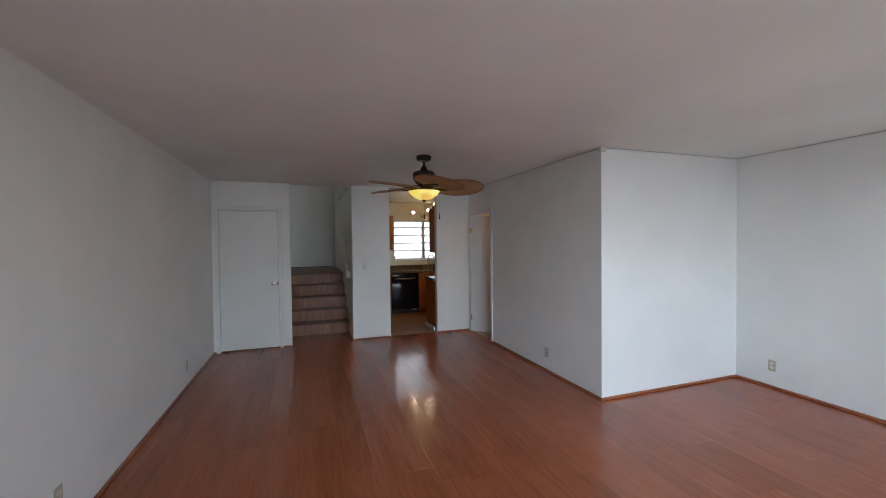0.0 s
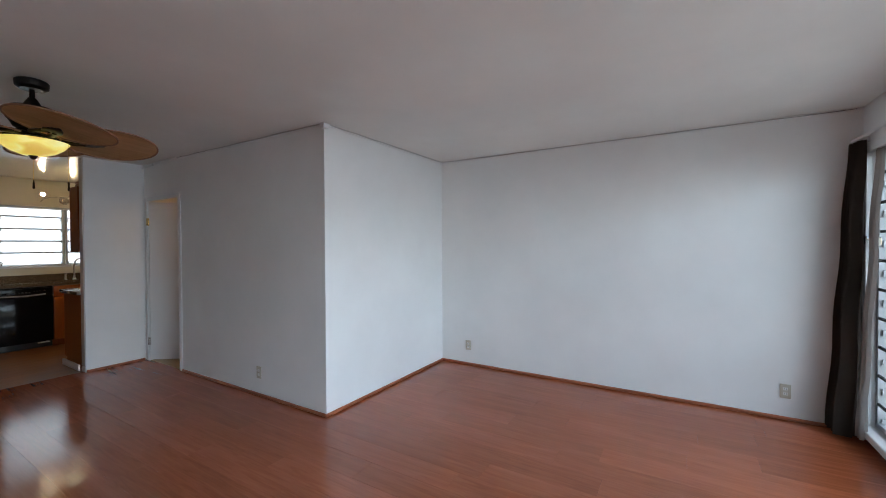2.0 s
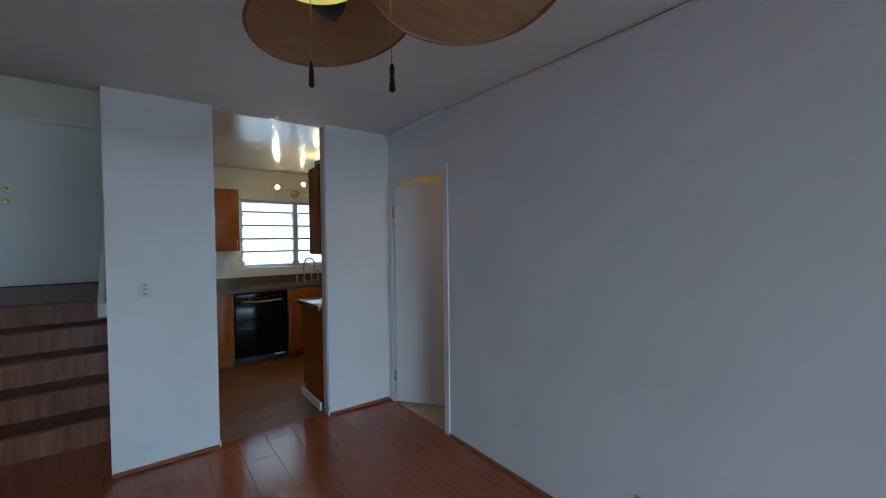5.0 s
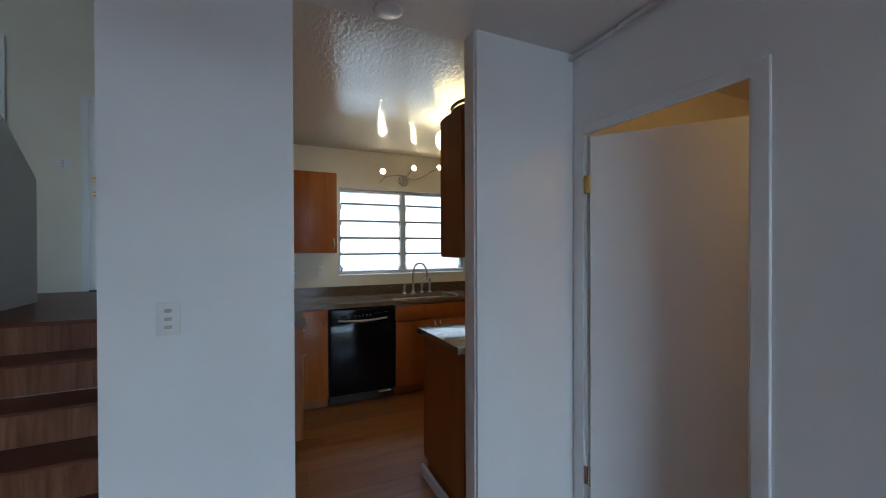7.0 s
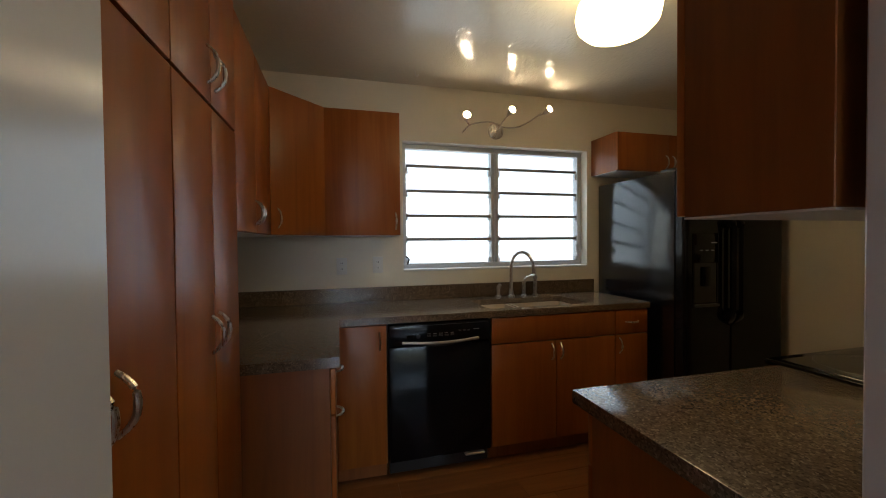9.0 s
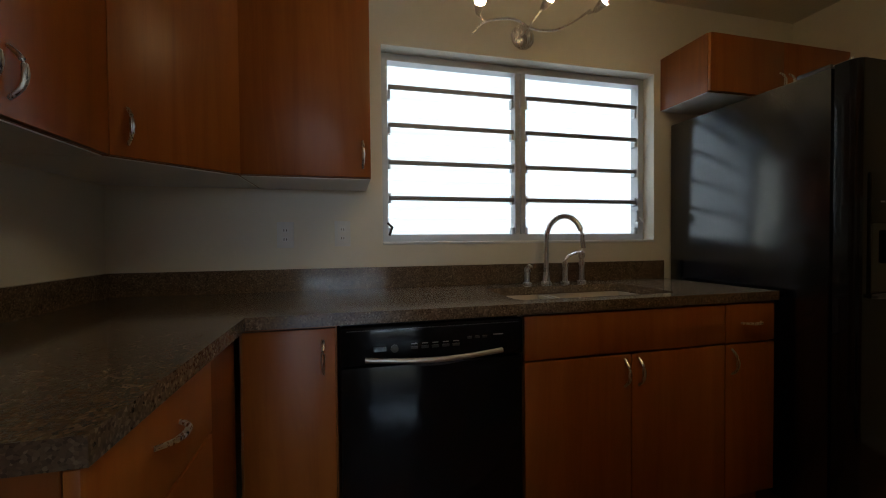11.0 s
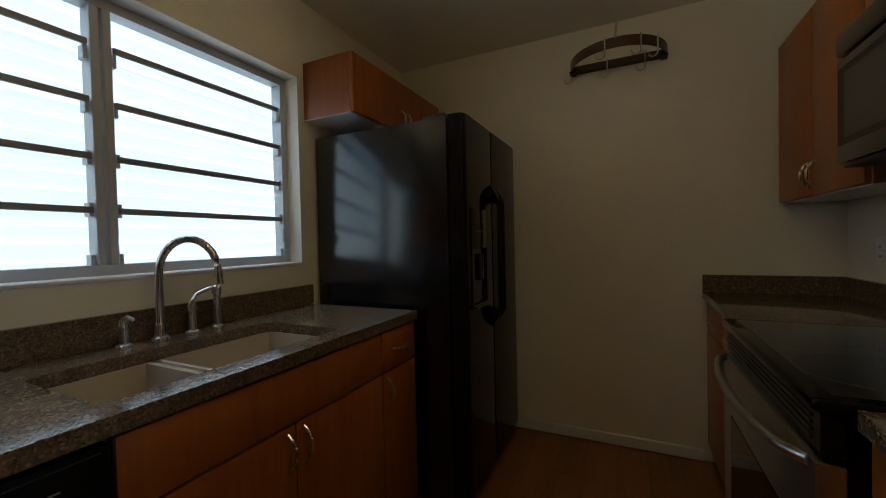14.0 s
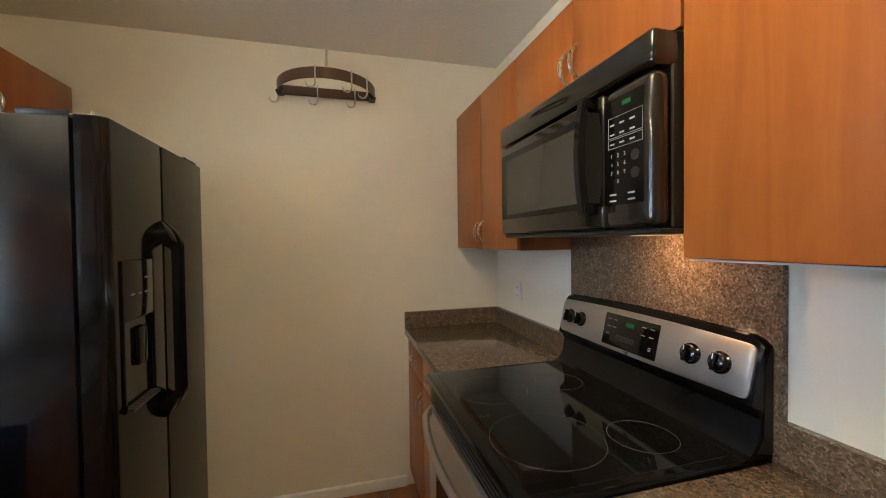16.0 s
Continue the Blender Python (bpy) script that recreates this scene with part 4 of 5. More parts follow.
def fridge_handle(x, side):
    """A long grip that stands off the door: a slim bar whose ends swell into broad teardrop feet."""
    bm = bmesh.new()
    secs = []
    n = 40
    for i in range(n + 1):
        u = i / n * 2 - 1
        z = 1.132 + 0.362 * u
        e = max(0.0, (abs(u) - 0.70) / 0.30)
        swell = math.sin(min(1.0, e * 1.55) * math.pi / 2) * (1 - e ** 5)
        out = 0.060 * (1 - e ** 2.2)
        near = 0.014 * (1 - e) - 0.002
        far = near + 0.019 + 0.034 * swell - 0.014 * e ** 6
        back = max(0.0, out - 0.020 - 0.05 * swell)
        # the grip leans away from the seam between the doors
        shape = ((near, back), (near + 0.003, out * 0.92), (near + 0.5 * (far - near), out), (far - 0.003, out * 0.86), (far, back))
        secs.append([bm.verts.new((x - side * a, 0.004 - b, z)) for a, b in shape])
    for a, b in zip(secs, secs[1:]):
        for k in range(5):
            bm.faces.new((a[k], a[(k + 1) % 5], b[(k + 1) % 5], b[k]))
    bm.faces.new(secs[0]), bm.faces.new(secs[-1][::-1])
    bmesh.ops.recalc_face_normals(bm, faces=bm.faces)
    return bm


part("handle", fridge_handle(0.351, 1), M_BLACK, fd1, "long black handle with teardrop feet")
part("handle", fridge_handle(0.363, -1), M_BLACK, fd2, "long black handle with teardrop feet")
disp = part("ice_dispenser", merge(cube((0.052, -0.005, 1.176), (0.25, 0.004, 1.358), 0.004, 2), cube((0.052, -0.005, 0.905), (0.066, 0.004, 1.176), 0.003), cube((0.236, -0.005, 0.925), (0.25, 0.004, 1.176), 0.003)), M_FRIDGEDOOR, fd1)
part("recess", cube((0.067, -0.001, 0.93), (0.235, 0.003, 1.175)), M_GLASSTOP, disp, "dark ice dispenser recess")
part("lever", cube((0.12, -0.014, 1.03), (0.18, -0.001, 1.15), 0.006, 2), M_BLACK, disp)
part("drip_tray", merge(cube((0.06, -0.022, 0.905), (0.242, 0.003, 0.918), 0.003), *[cube((0.075 + 0.02 * i, -0.02, 0.918), (0.083 + 0.02 * i, 0.0, 0.921)) for i in range(8)]), M_PLASTIC, disp)
for x0, x1, z in ((0.10, 0.122, 1.25), (0.145, 0.167, 1.25), (0.19, 0.212, 1.25), (0.19, 0.235, 1.297)):
    part("print", cube((x0, -0.0062, z), (x1, -0.0048, z + 0.006)), M_INK, disp)

# ---- range ----
st = thing("range", pose(3.895, 7.235, 0, 0, 0, 180), "black and steel electric range with a glass cooktop", "range")
SW = 0.768
part("body", cube((0.004, 0.03, 0.05), (SW - 0.004, 0.60, 0.895), 0.003), M_BLACK, st)
part("cooktop", cube((0.0, -0.024, 0.893), (SW, 0.545, 0.918), 0.010, 3), M_BLACK, st)
gt = part("glass_top", cube((0.026, 0.012, 0.9165), (SW - 0.026, 0.525, 0.9195), 0.001), M_GLASSTOP, st)


def ring(x, y, r):
    return tube([(x + r * math.cos(i * math.tau / 56), y + r * math.sin(i * math.tau / 56), 0.9194) for i in range(56)], 0.0006, 4, closed=True)


for x, y, r in ((0.222, 0.142, 0.118), (0.222, 0.392, 0.078), (0.556, 0.152, 0.139), (0.613, 0.383, 0.081)):
    part("burner_ring", ring(x, y, r), M_RING, gt, "thin pale printed burner ring")
part("print", merge(*[cube((0.40, 0.035 + 0.012 * i, 0.9194), (0.404, 0.039 + 0.012 * i, 0.9198)) for i in range(3)]), M_INK, gt)
od = part("oven_door", cube((0.006, -0.018, 0.20), (SW - 0.006, 0.028, 0.80), 0.006, 2), M_STEEL, st, "steel oven door")
part("window", cube((0.12, -0.0205, 0.30), (SW - 0.12, -0.017, 0.62), 0.001), M_GLASSTOP, od)
oh = [(0.035 + (SW - 0.07) * i / 20, -0.016 - 0.058 * math.sin(math.pi * i / 20) ** 0.45, 0.792 - 0.012 * math.sin(math.pi * i / 20)) for i in range(21)]
part("handle", tube(oh, 0.0125, 12), M_STEEL, od, "curved steel oven handle")
vs = part("vent_strip", cube((0.008, -0.008, 0.808), (SW - 0.008, 0.03, 0.892), 0.004), M_BLACK, st)
for i in range(4):
    part("slat", cube((0.05, -0.011, 0.826 + 0.014 * i), (SW - 0.05, -0.0075, 0.832 + 0.014 * i), 0.001), M_PLASTIC, vs)
part("drawer", cube((0.006, -0.014, 0.055), (SW - 0.006, 0.028, 0.19), 0.006, 2), M_BLACK, st)
def arch(x):
    """How far the top of the backguard rises over its ends, across its width."""
    u = 2 * x / SW - 1
    return 0.010 * (1 - u * u) - 0.016 * max(0.0, abs(u) - 0.955) / 0.045


def across(prof, x0, x1, n=26):
    """A profile of (y, z, share of the arch) drawn out along x."""
    bm = bmesh.new()
    secs = []
    for i in range(n + 1):
        x = x0 + (x1 - x0) * (0.5 - 0.5 * math.cos(math.pi * i / n))
        secs.append([bm.verts.new((x, y, z + a * arch(x))) for y, z, a in prof])
    k = len(prof)
    for a, b in zip(secs, secs[1:]):
        for i in range(k):
            bm.faces.new((a[i], a[(i + 1) % k], b[(i + 1) % k], b[i]))
    bm.faces.new(secs[0]), bm.faces.new(secs[-1][::-1])
    bmesh.ops.recalc_face_normals(bm, faces=bm.faces)
    return bm


back = part("backguard", across([(0.505, 0.916, 0), (0.528, 0.925, 0), (0.548, 0.955, 0), (0.556, 1.005, 0), (0.548, 1.022, 0), (0.534, 1.030, 0), (0.532, 1.038, 0),
                                 (0.563, 1.168, 1), (0.568, 1.180, 1), (0.580, 1.184, 1), (0.600, 1.176, 1), (0.603, 1.15, 0.5), (0.603, 0.90, 0)], 0.0, SW), M_BLACK, st)
tilt = pose(0, 0.533, 1.040, math.degrees(-math.atan2(0.030, 0.128)))
fb = bmesh.new()
secs = []
for i in range(31):
    x = 0.008 + (SW - 0.016) * (0.5 - 0.5 * math.cos(math.pi * i / 30))
    e = max(0.0, 1 - min(x - 0.008, SW - 0.008 - x) / 0.016)
    r = 0.016 * (1 - math.sqrt(max(0.0, 1 - e * e)))
    lo, hi = 0.002 + r + 0.004 * (2 * x / SW - 1) ** 2, 0.127 + 0.010 * (1 - (2 * x / SW - 1) ** 2) - r
    secs.append([fb.verts.new(p) for p in ((x, 0.003, lo), (x, -0.004, lo), (x, -0.006, lo + 0.004), (x, -0.006, hi - 0.004), (x, -0.004, hi), (x, 0.003, hi))])
for a, b in zip(secs, secs[1:]):
    for k in range(6):
        fb.faces.new((a[k], a[(k + 1) % 6], b[(k + 1) % 6], b[k]))
fb.faces.new(secs[0]), fb.faces.new(secs[-1][::-1])
bmesh.ops.recalc_face_normals(fb, faces=fb.faces)
fascia = part("control_fascia", moved(fb, tilt), M_FASCIA, back, "brushed steel control panel")
for x in (-0.0015, SW - 0.0005):
    part("end_cap", across([(0.548, 0.93, 0), (0.566, 0.96, 0), (0.572, 1.12, 0), (0.585, 1.158, 0), (0.598, 1.16, 0), (0.598, 0.92, 0)], x, x + 0.002, 2), M_PLASTIC, back, "black moulded end cap")
dsp = part("display_panel", moved(cube((0.268, -0.0082, 0.014), (0.498, -0.0055, 0.118), 0.0025, 2), tilt), M_GLASSTOP, fascia, "black clock and key panel")
part("display", moved(cube((0.366, -0.0092, 0.087), (0.402, -0.0081, 0.101)), tilt), M_GREEN, dsp, "green clock digits")
part("print", moved(merge(*[cube((0.283 + dx, -0.0089, zz), (0.299 + dx, -0.0081, zz + 0.003)) for dx in (0, 0.026, 0.15, 0.182) for zz in (0.098, 0.074)],
                          cube((0.283, -0.0089, 0.05), (0.296, -0.0081, 0.053)), cube((0.468, -0.0089, 0.036), (0.478, -0.0081, 0.040)), cube((0.468, -0.0089, 0.043), (0.478, -0.0081, 0.046))), tilt), M_INK, dsp, "pale unreadable print")
for q in range(4):
    part("key", moved(tube([(0.338 + 0.021 * q + 0.007 * math.cos(a * math.tau / 14), -0.0084, 0.046 + 0.007 * math.sin(a * math.tau / 14)) for a in range(14)], 0.0006, 4, closed=True), tilt), M_INK, dsp, "round outlined key")
part("badge", moved(merge(cube((0.374, -0.0075, 0.001), (0.392, -0.0058, 0.0035)), cube((0.376, -0.0075, 0.005), (0.394, -0.0058, 0.0075)), cube((0.374, -0.0075, 0.009), (0.392, -0.0058, 0.0115))), tilt), M_SLOT, fascia)
for x in (0.066, 0.136, 0.606, 0.686):
    km_ = tilt @ Matrix.Translation((x, -0.006, 0.068)) @ pose(0, 0, 0, 90)
    kb = part("knob", moved(turned([(0.027, 0), (0.027, 0.004), (0.0225, 0.007), (0.021, 0.016), (0.017, 0.0185), (0, 0.019)], 28), km_), M_GLASSTOP, fascia, "black control knob")
    part("grip", moved(cube((-0.0055, -0.0215, 0.016), (0.0055, 0.0215, 0.029), 0.003, 2), km_), M_BLACK, kb)
    part("pointer", moved(cube((-0.0012, 0.006, 0.0285), (0.0012, 0.019, 0.0295)), km_), M_TRIM, kb, "white pointer line")
    for a in (-1.2, -0.4, 0.4, 1.2, 2.0, 2.8, 3.6, 4.4):
        part("scale_mark", moved(cube((0.033 * math.cos(a) - 0.001, 0.033 * math.sin(a) - 0.001, 0.0), (0.033 * math.cos(a) + 0.001, 0.033 * math.sin(a) + 0.001, 0.0006)), km_), M_SLOT, fascia)

# ---- microwave ----
mw = thing("microwave", pose(3.902, 6.932, 1.415, 0, 0, 180), "black over-the-range microwave under the short cabinet", "microwave")
MW, MH = 0.762, 0.418
part("case", cube((0.002, 0.03, 0.012), (MW - 0.002, 0.303, MH), 0.003), M_PLASTIC, mw)
part("vent_hood", cube((0.0, -0.02, 0.345), (MW, 0.05, MH), 0.010, 3), M_GLOSSBLACK, mw)
part("bottom_plate", cube((0.0, 0.0, 0.0), (MW, 0.303, 0.0115), 0.002), M_PLASTIC, mw)
md = part("door", cube((0.0, -0.018, 0.014), (0.606, 0.03, 0.338), 0.010, 3), M_PANELGLOSS, mw, "glossy dark bronze door frame")
wp = part("window_panel", cube((0.016, -0.0200, 0.068), (0.604, -0.0172, 0.306), 0.001), M_BLACK, md, "black glass panel")
part("window", cube((0.060, -0.0212, 0.084), (0.515, -0.0196, 0.284), 0.0006), M_SCREEN, wp, "grey screened glass")
hb = bmesh.new()
rows = []
for i in range(13):
    u = i / 12
    y = -0.058 - 0.014 * math.sin(math.pi * u)
    z = 0.050 + 0.282 * u
    rows.append([hb.verts.new(p) for p in ((0.560, y + 0.016, z), (0.564, y, z), (0.584, y, z), (0.588, y + 0.016, z))])
for a, b in zip(rows, rows[1:]):
    for q in range(4):
        hb.faces.new((a[q], a[(q + 1) % 4], b[(q + 1) % 4], b[q]))
hb.faces.new(rows[0]), hb.faces.new(rows[-1][::-1])
bmesh.ops.recalc_face_normals(hb, faces=hb.faces)
part("handle", merge(hb, cube((0.560, -0.058, 0.050), (0.590, -0.016, 0.078), 0.004, 2), cube((0.560, -0.058, 0.306), (0.590, -0.016, 0.332), 0.004, 2)), M_BLACK, md, "thick bowed black handle")
mp = part("control_panel", cube((0.609, -0.018, 0.014), (MW, 0.03, 0.338), 0.020, 5), M_PANELGLOSS, mw, "glossy dark bronze control panel")
part("key_glass", cube((0.611, -0.0186, 0.068), (0.736, -0.0170, 0.312), 0.0006), M_BLACK, mp, "black glass key area")
part("display", cube((0.672, -0.0195, 0.288), (0.698, -0.0175, 0.298)), M_GREEN, mp, "green clock digits")


def digit(text, x, z, h, y):
    cu = bpy.data.curves.new("digit", "FONT")
    cu.body, cu.size, cu.extrude, cu.align_x = text, h, 0.0004, "CENTER"
    ob = bpy.data.objects.new("digit", cu)
    bm = bmesh.new()
    me = bpy.data.meshes.new_from_object(ob)
    bm.from_mesh(me)
    bpy.data.objects.remove(ob)
    bpy.data.curves.remove(cu)
    bpy.data.meshes.remove(me)
    return moved(bm, pose(x, y, z, 90))


for q in range(9):
    part("key", digit(str(q + 1), 0.637 + 0.021 * (q % 3), 0.176 - 0.0195 * (q // 3), 0.0125, -0.0188), M_PRINT, mp, "pale printed digit")
part("key", digit("0", 0.658, 0.1175, 0.0125, -0.0188), M_PRINT, mp, "pale printed digit")
for q in range(9):
    part("key", cube((0.631 + 0.032 * (q % 3), -0.0192, 0.206 + 0.022 * (q // 3)), (0.646 + 0.032 * (q % 3), -0.0178, 0.210 + 0.022 * (q // 3))), M_PRINT, mp)
for q in range(4):
    part("key", cube((0.631 + 0.058 * (q % 2), -0.0192, 0.076 + 0.014 * (q // 2)), (0.652 + 0.058 * (q % 2), -0.0178, 0.0795 + 0.014 * (q // 2))), M_PRINT, mp)
for z0, z1 in ((0.198, 0.218), (0.222, 0.268)):
    part("key_border", merge(cube((0.626, -0.0192, z0), (0.733, -0.0178, z0 + 0.001)), cube((0.626, -0.0192, z1), (0.733, -0.0178, z1 + 0.001)),
                             cube((0.626, -0.0192, z0), (0.627, -0.0178, z1)), cube((0.732, -0.0192, z0), (0.733, -0.0178, z1))), M_PRINT, mp)
for z in (0.172, 0.134):
    part("key", moved(turned([(0.012, 0), (0.0125, 0.0012), (0, 0.0013)], 20), Matrix.Translation((0.711, -0.0184, z)) @ pose(0, 0, 0, 90)), M_PLASTIC, mp, "round dark grey key")
part("lamp", cube((0.51, 0.14, -0.003), (0.59, 0.20, -0.0005), 0.001), M_HOODLAMP, mw, "lit cooktop lamp")

# ---- pot rack ----
pr = thing("pot_rack", pose(4.70, 7.604, 2.203), "dark brown half-round pot rack with hooks on the wall", "pot rack")


def band(r0, z0, z1, t):
    bm = bmesh.new()
    sec = []
    for i in range(29):
        a = math.pi * i / 28
        c, s = math.cos(a), math.sin(a)
        sec.append([bm.verts.new((-s * rr * 1.05, c * rr, z)) for rr, z in ((r0, z0), (r0, z1), (r0 - t, z1), (r0 - t, z0))])
    for a, b in zip(sec, sec[1:]):
        for k in range(4):
            bm.faces.new((a[k], a[(k + 1) % 4], b[(k + 1) % 4], b[k]))
    bm.faces.new(sec[0]), bm.faces.new(sec[-1][::-1])
    bmesh.ops.recalc_face_normals(bm, faces=bm.faces)
    return bm


part("band", band(0.252, -0.02, 0.032, 0.005), M_RACK, pr)
part("wall_bar", cube((-0.012, -0.252, -0.022), (-0.001, 0.252, 0.026), 0.002), M_RACK, pr)
links = []
for i in range(13):
    c = Vector((-0.262, 0, 0.03)).lerp(Vector((-0.012, 0, 0.234)), (i + 0.5) / 13)
    links.append(moved(tube([(0.016 * math.cos(a * math.tau / 12), 0.007 * math.sin(a * math.tau / 12), 0) for a in range(12)], 0.0018, 5, closed=True), Matrix.Translation(c) @ pose(0, 0, 0, 0, -39, 0) @ pose(0, 0, 0, 90 * (i % 2), 0, 0)))
part("chain", merge(*links), M_NICKEL, pr, "thin steel chain")
for y in (-0.235, 0.235):
    bk = part("bracket", merge(cube((-0.075, y - 0.016, -0.03), (-0.001, y + 0.016, -0.022), 0.002), cube((-0.02, y - 0.016, -0.022), (-0.0125, y + 0.016, 0.016), 0.002)), M_IRON, pr, "black corner bracket")
    part("bolt", turned([(0.0, 0.0), (0.008, 0.001), (0.008, 0.006), (0.0, 0.007)], 8, (-0.045, y, -0.0225)), M_CHROME, bk)


def hook(x, y, top):
    pts = [(x + 0.008, y, top - 0.012), (x + 0.006, y, top), (x - 0.005, y, top + 0.001), (x - 0.006, y, -0.045)]
    pts += [(x - 0.006, y + 0.022 - 0.022 * math.cos(a), -0.045 - 0.024 * math.sin(a)) for a in (0.5, 1.05, 1.6, 2.1, 2.6, 3.14)]
    return tube(pts, 0.0042, 8)


for y in (0.050, -0.118, -0.196):
    part("hook", hook(-1.05 * math.sqrt(max(0, 0.254 ** 2 - y * y)), y, 0.035), M_NICKEL, pr, "pale steel hook")
for y in (0.050, -0.143, 0.246):
    part("hook", hook(-0.012, y, 0.033), M_NICKEL, pr, "pale steel hook")

# ---- kitchen lamps ----
lb = thing("light_bar", pose(2.925, 9.03, 2.195), "wavy nickel wall light with three lit bulbs", "wall light")
part("backplate", moved(turned([(0.062, 0), (0.062, 0.008), (0.045, 0.018), (0.015, 0.022), (0.012, 0.05)], 28), pose(-0.03, 0, -0.045, 90)), M_NICKEL, lb)


def smooth_line(pts, n=6):
    """A line through the points, rounded between them."""
    out = []
    p = [Vector(a) for a in pts]
    p = [p[0] * 2 - p[1]] + p + [p[-1] * 2 - p[-2]]
    for a, b, c, d in zip(p, p[1:], p[2:], p[3:]):
        for i in range(n):
            t = i / n
            out.append(0.5 * (2 * b + (c - a) * t + (2 * a - 5 * b + 4 * c - d) * t * t + (3 * b - a - 3 * c + d) * t ** 3))
    return out + [p[-2]]


part("arm", tube(smooth_line([(-0.315, -0.06, -0.088), (-0.25, -0.075, -0.03), (-0.107, -0.07, 0.0), (0.0, -0.055, -0.026), (0.114, -0.06, -0.022), (0.21, -0.075, 0.022), (0.30, -0.09, 0.085)]), 0.006, 8), M_NICKEL, lb)
part("arm", tube(smooth_line([(-0.075, -0.05, -0.075), (-0.03, -0.058, -0.035), (0.0, -0.07, 0.01), (0.03, -0.088, 0.05)]), 0.006, 8), M_NICKEL, lb)
for bx, bz, fx, fz in ((-0.30, 0.012, -0.262, -0.038), (0.044, 0.075, 0.022, 0.035), (0.345, 0.104, 0.298, 0.075)):
    tip, foot = Vector((bx, -0.125, bz)), Vector((fx, -0.075, fz))
    turn_to = Matrix.Translation(tip) @ Vector((0.25 * (bx - fx) / 0.05, -1.0, 0.28)).to_track_quat("Z", "Y").to_matrix().to_4x4()
    sh = part("socket", merge(moved(turned([(0.0, -0.052), (0.012, -0.050), (0.016, -0.035), (0.022, -0.012), (0.028, 0.018), (0.0265, 0.018), (0.021, -0.010), (0.0, -0.014)], 22), turn_to),
                              tube([foot, turn_to @ Vector((0, 0, -0.047))], 0.006, 8)), M_NICKEL, lb, "flared nickel bulb holder")
    part("bulb", moved(turned([(0, -0.010), (0.019, -0.007), (0.021, -0.002), (0.013, 0.002), (0, 0.003)], 18), turn_to), M_BULB, sh, "lit frosted bulb")
cl = thing("ceiling_lamp", pose(2.87, 7.66, H), "lit opal glass ceiling lamp", "ceiling light")
part("base", turned([(0.055, -0.1), (0.055, -0.03), (0.09, -0.02), (0.1, -0.008), (0.1, 0.0)], 32), M_NICKEL, cl)
part("shade", turned([(0, -0.272), (0.08, -0.268), (0.128, -0.252), (0.158, -0.222), (0.168, -0.18), (0.158, -0.135), (0.12, -0.105), (0.06, -0.095)], 40), M_OPAL, cl, "glowing opal glass shade")

# ---- ceiling fan ----
fan = thing("ceiling_fan", pose(1.453, 4.09, H), "dark bronze ceiling fan with woven palm-shaped blades and a lit bowl", "ceiling fan")
part("canopy", turned([(0.055, -0.055), (0.075, -0.04), (0.078, -0.008), (0.07, 0)], 32), M_BRONZE, fan)
part("downrod", turned([(0.013, -0.16), (0.013, -0.05)], 14), M_BRONZE, fan)
part("coupling", turned([(0.05, -0.165), (0.03, -0.125), (0.018, -0.105)], 20), M_BRONZE, fan)
part("motor", turned([(0.06, -0.30), (0.085, -0.285), (0.10, -0.255), (0.115, -0.235), (0.117, -0.185), (0.10, -0.165), (0.05, -0.16)], 36), M_BRONZE, fan)
part("switch_housing", turned([(0.10, -0.365), (0.11, -0.35), (0.075, -0.34), (0.07, -0.30)], 32), M_BRONZE, fan)
part("bowl", turned([(0, -0.455), (0.05, -0.45), (0.10, -0.43), (0.14, -0.40), (0.158, -0.375), (0.165, -0.366), (0.150, -0.362)], 40), M_BOWL, fan, "lit amber glass bowl")
part("finial", turned([(0, -0.478), (0.012, -0.472), (0.02, -0.458), (0.022, -0.452)], 16), M_BRONZE, fan)
ch = part("pull_chain", tube([(0.0, 0.0, -0.475), (0.0, 0.0, -0.60)], 0.0012, 5), M_BRASS, fan)
part("pull", turned([(0.0, -0.655), (0.006, -0.65), (0.005, -0.62), (0.002, -0.60)], 10), M_BRONZE, ch)
ch2 = part("pull_chain", tube([(0.137, -0.085, -0.36), (0.137, -0.085, -0.60)], 0.0012, 5), M_BRASS, fan)
part("pull", turned([(0.0, -0.66), (0.007, -0.655), (0.0045, -0.625), (0.006, -0.608), (0.002, -0.60)], 10, (0.137, -0.085, 0)), M_BRONZE, ch2)


def blade():
    """A broad leaf-shaped blade along +x with rib relief and a slight droop."""
    bm = bmesh.new()
    nl, nw = 26, 44
    top = []
    for i in range(nl + 1):
        u = i / nl
        w = 1 - math.cos(math.pi * u)
        half = max(0.24 * math.sqrt(max(0.0, 1 - (w - 1) ** 2)) ** 0.95, 0.012)
        row = []
        for j in range(nw + 1):
            v = j / nw * 2 - 1
            z = 0.008 * (1 - v * v) - 0.010 * u * u + (0.0019 if j % 2 else 0)
            row.append(bm.verts.new((0.12 + 0.25 * w, v * half, z)))
        top.append(row)
    for i in range(nl):
        for j in range(nw):
            bm.faces.new((top[i][j], top[i + 1][j], top[i + 1][j + 1], top[i][j + 1]))
    bmesh.ops.solidify(bm, geom=bm.faces[:], thickness=0.006)
    bmesh.ops.recalc_face_normals(bm, faces=bm.faces)
    return bm


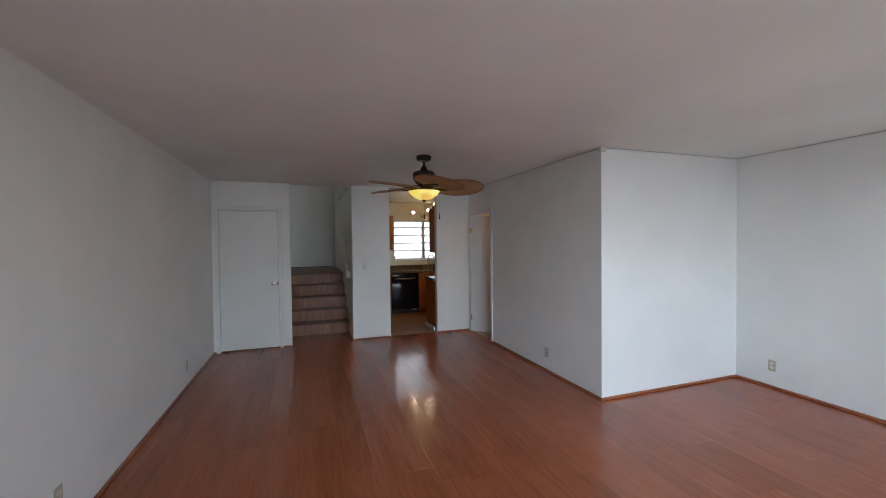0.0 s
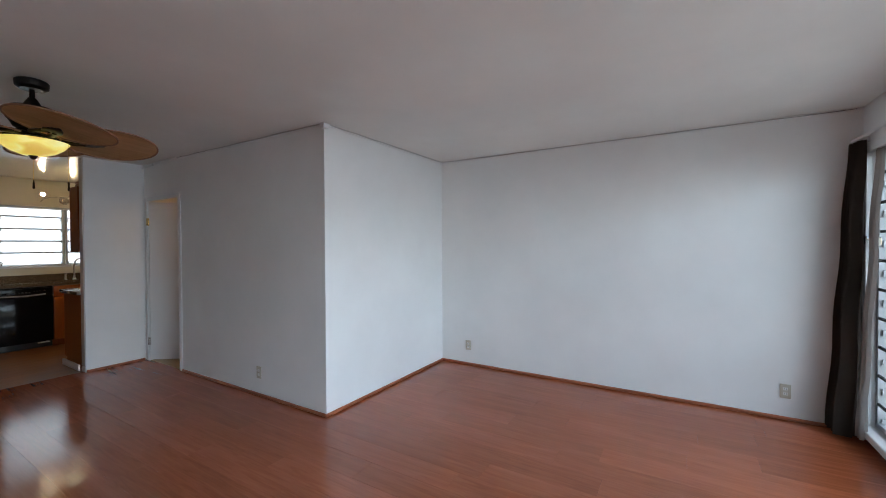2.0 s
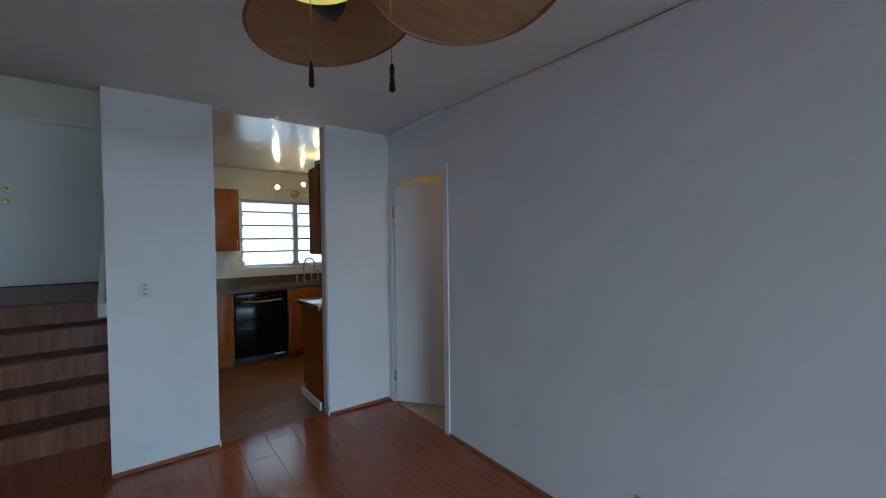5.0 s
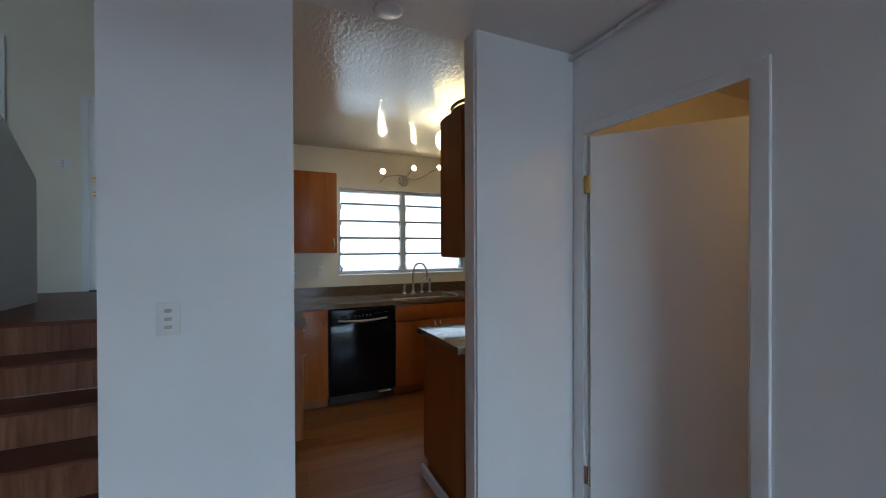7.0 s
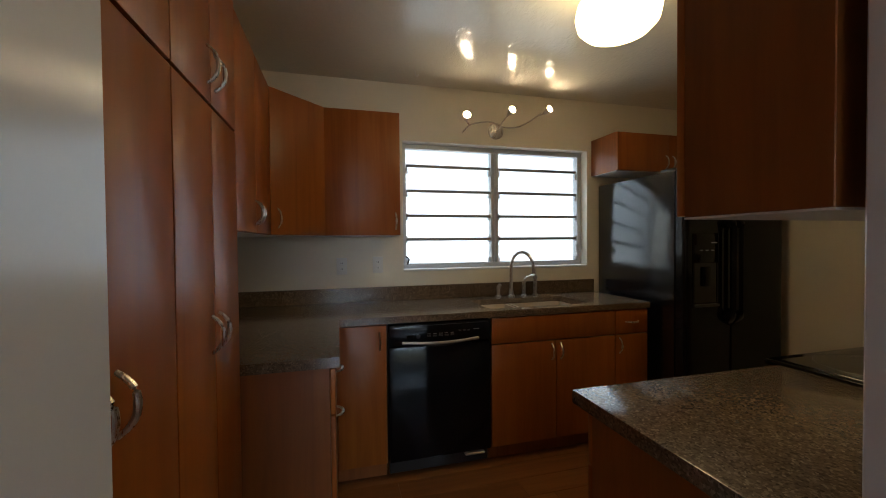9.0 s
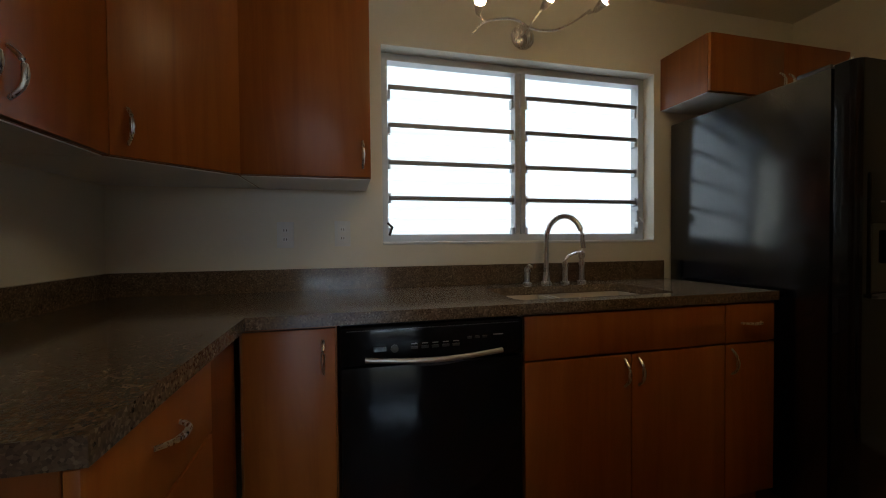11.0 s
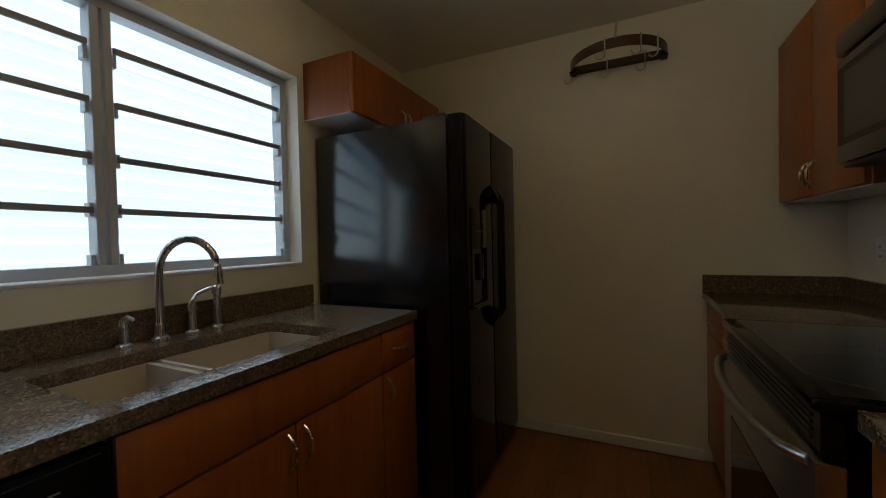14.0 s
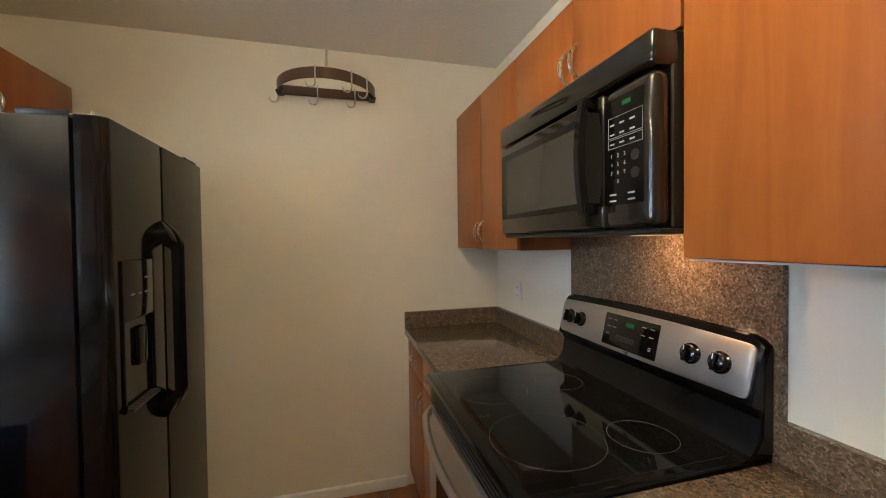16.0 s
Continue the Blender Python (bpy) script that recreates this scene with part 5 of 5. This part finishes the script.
def blade_rim():
    """The bound edge that runs round a blade."""
    pts = []
    for i in range(48):
        a = math.tau * i / 48
        w = 1 - math.cos(a)
        u = math.acos(1 - w) / math.pi if 0 <= w <= 2 else 1
        pts.append((0.12 + 0.25 * w, math.copysign(0.24 * abs(math.sin(a)) ** 0.95, math.sin(a)), -0.010 * u * u + 0.001))
    return tube(pts, 0.0052, 6, closed=True)


def blade_iron():
    """A cast bracket: two arms, an open oval between them and a leaf-shaped pad under the blade."""
    arms = [tube([(0.07, q * 0.034, 0.0), (0.13, q * 0.040, -0.006), (0.19, q * 0.034, -0.012), (0.24, q * 0.012, -0.012)], 0.012, 8, radii=[0.016, 0.013, 0.012, 0.014]) for q in (1, -1)]
    pad = prism([(0.21, -0.036), (0.25, -0.046), (0.29, -0.034), (0.335, -0.006), (0.335, 0.006), (0.29, 0.034), (0.25, 0.046), (0.21, 0.036)], -0.018, -0.006, 0.003)
    return merge(*arms, pad, cube((0.06, -0.045, -0.012), (0.105, 0.045, 0.014), 0.006, 2))


for k in range(5):
    m = pose(0, 0, -0.325, 0, 0, -11.5 + 72 * k) @ pose(0, 0, 0, -12)
    b = part("blade", moved(blade(), m), M_BLADE, fan, "tan woven leaf-shaped blade")
    part("rim", moved(blade_rim(), m), M_BLADERIM, b, "darker bound edge")
    part("blade_iron", moved(blade_iron(), m), M_BRONZE, b)

# ---- small things ----
solid("ceiling_disc", turned([(0.0, -0.012), (0.05, -0.011), (0.062, -0.004), (0.064, 0.0)], 28, (1.965, 6.52, H)), M_TRIM, "flat round white cover on the ceiling at the doorway", "cover plate")
solid("ceiling_hook", tube([(2.236, 8.80, H), (2.236, 8.80, H - 0.02), (2.244, 8.80, H - 0.034), (2.254, 8.80, H - 0.034), (2.258, 8.80, H - 0.022)], 0.0025, 6), M_TRIM, "small white hook in the kitchen ceiling", "hook")
coil = thing("cord_coil", pose(2.45, 6.76, 2.122), "dark red coil of cord lying on the wall cabinet", "cord")
part("loop", tube([(0.045 * math.cos(i * 0.35), 0.09 * math.sin(i * 0.35), 0.012 + 0.0016 * i) for i in range(36)], 0.009, 8), M_TREAD, coil)

# ---- floor pieces ----
def plank_mesh(name, w, l, t, material):
    bm = cube((0, 0, -t), (w, l, 0), 0.0006)
    return mesh_of(name, bm, material, False)


floor = structure("floor", cube((-1.0, -0.48, -0.029), (4.86, 6.60, -0.014)), M_BASEWOOD, "reddish laminate plank floor of the living room", "floor")
PW, PL = 0.1935, 1.215
pm = plank_mesh("plank", PW - 0.0006, PL - 0.0006, 0.012, M_FLOOR)
cols = int(5.9 / PW) + 1
shifts = random.Random(3)
for i in range(cols):
    x = -1.03 + i * PW
    y = -0.48 - shifts.uniform(0, 0.95)
    while y < 6.60:
        y1 = y + PL
        if y < -0.48 or y1 > 6.555 or (x > 2.9 and y1 > 3.30):
            a, b = max(y, -0.48), min(y1, 6.555 if x < 2.98 else 3.30)
            if b - a > 0.03:
                p = new("plank", plank_mesh("plank_cut", PW - 0.0006, b - a - 0.001, 0.012, M_FLOOR))
                p.location = (x, a, 0)
                p.parent = floor
        else:
            p = new("plank", pm)
            p.location = (x, y, 0)
            p.rotation_euler = (shifts.uniform(-0.0006, 0.0006), shifts.uniform(-0.0013, 0.0013), 0)
            p.parent = floor
        y += PL
kfloor = structure("floor_kitchen", cube((1.0, 6.56, -0.029), (4.75, 9.10, -0.014)), M_KFLOOR, "honey coloured oak-look plank floor of the kitchen", "floor")


def kplank(l):
    return mesh_of("plank_cut", cube((0, 0, -0.012), (l - 0.001, 0.1515, 0), 0.0008), M_KFLOOR, False)


km = kplank(1.2)
for j in range(17):
    y = 6.556 + j * 0.1525
    x = 1.0 - shifts.uniform(0.1, 1.0)
    while x < 4.74:
        a, b = max(x, 1.0), min(x + 1.2, 4.74)
        if b - a > 0.03:
            p = new("plank", km if b - a > 1.199 else kplank(b - a))
            p.location = (a, y, -0.0015)
            p.parent = kfloor
        x += 1.2
structure("floor_stair_foot", cube((0.0, 6.556, -0.02), (0.98, 7.13, -0.001)), M_FLOOR, "reddish laminate at the foot of the stairs", "floor")
structure("floor_stair_side", cube((-0.30, 6.56, -0.02), (0.0, 7.13, -0.001)), M_FLOOR, "reddish laminate at the foot of the stairs", "floor")
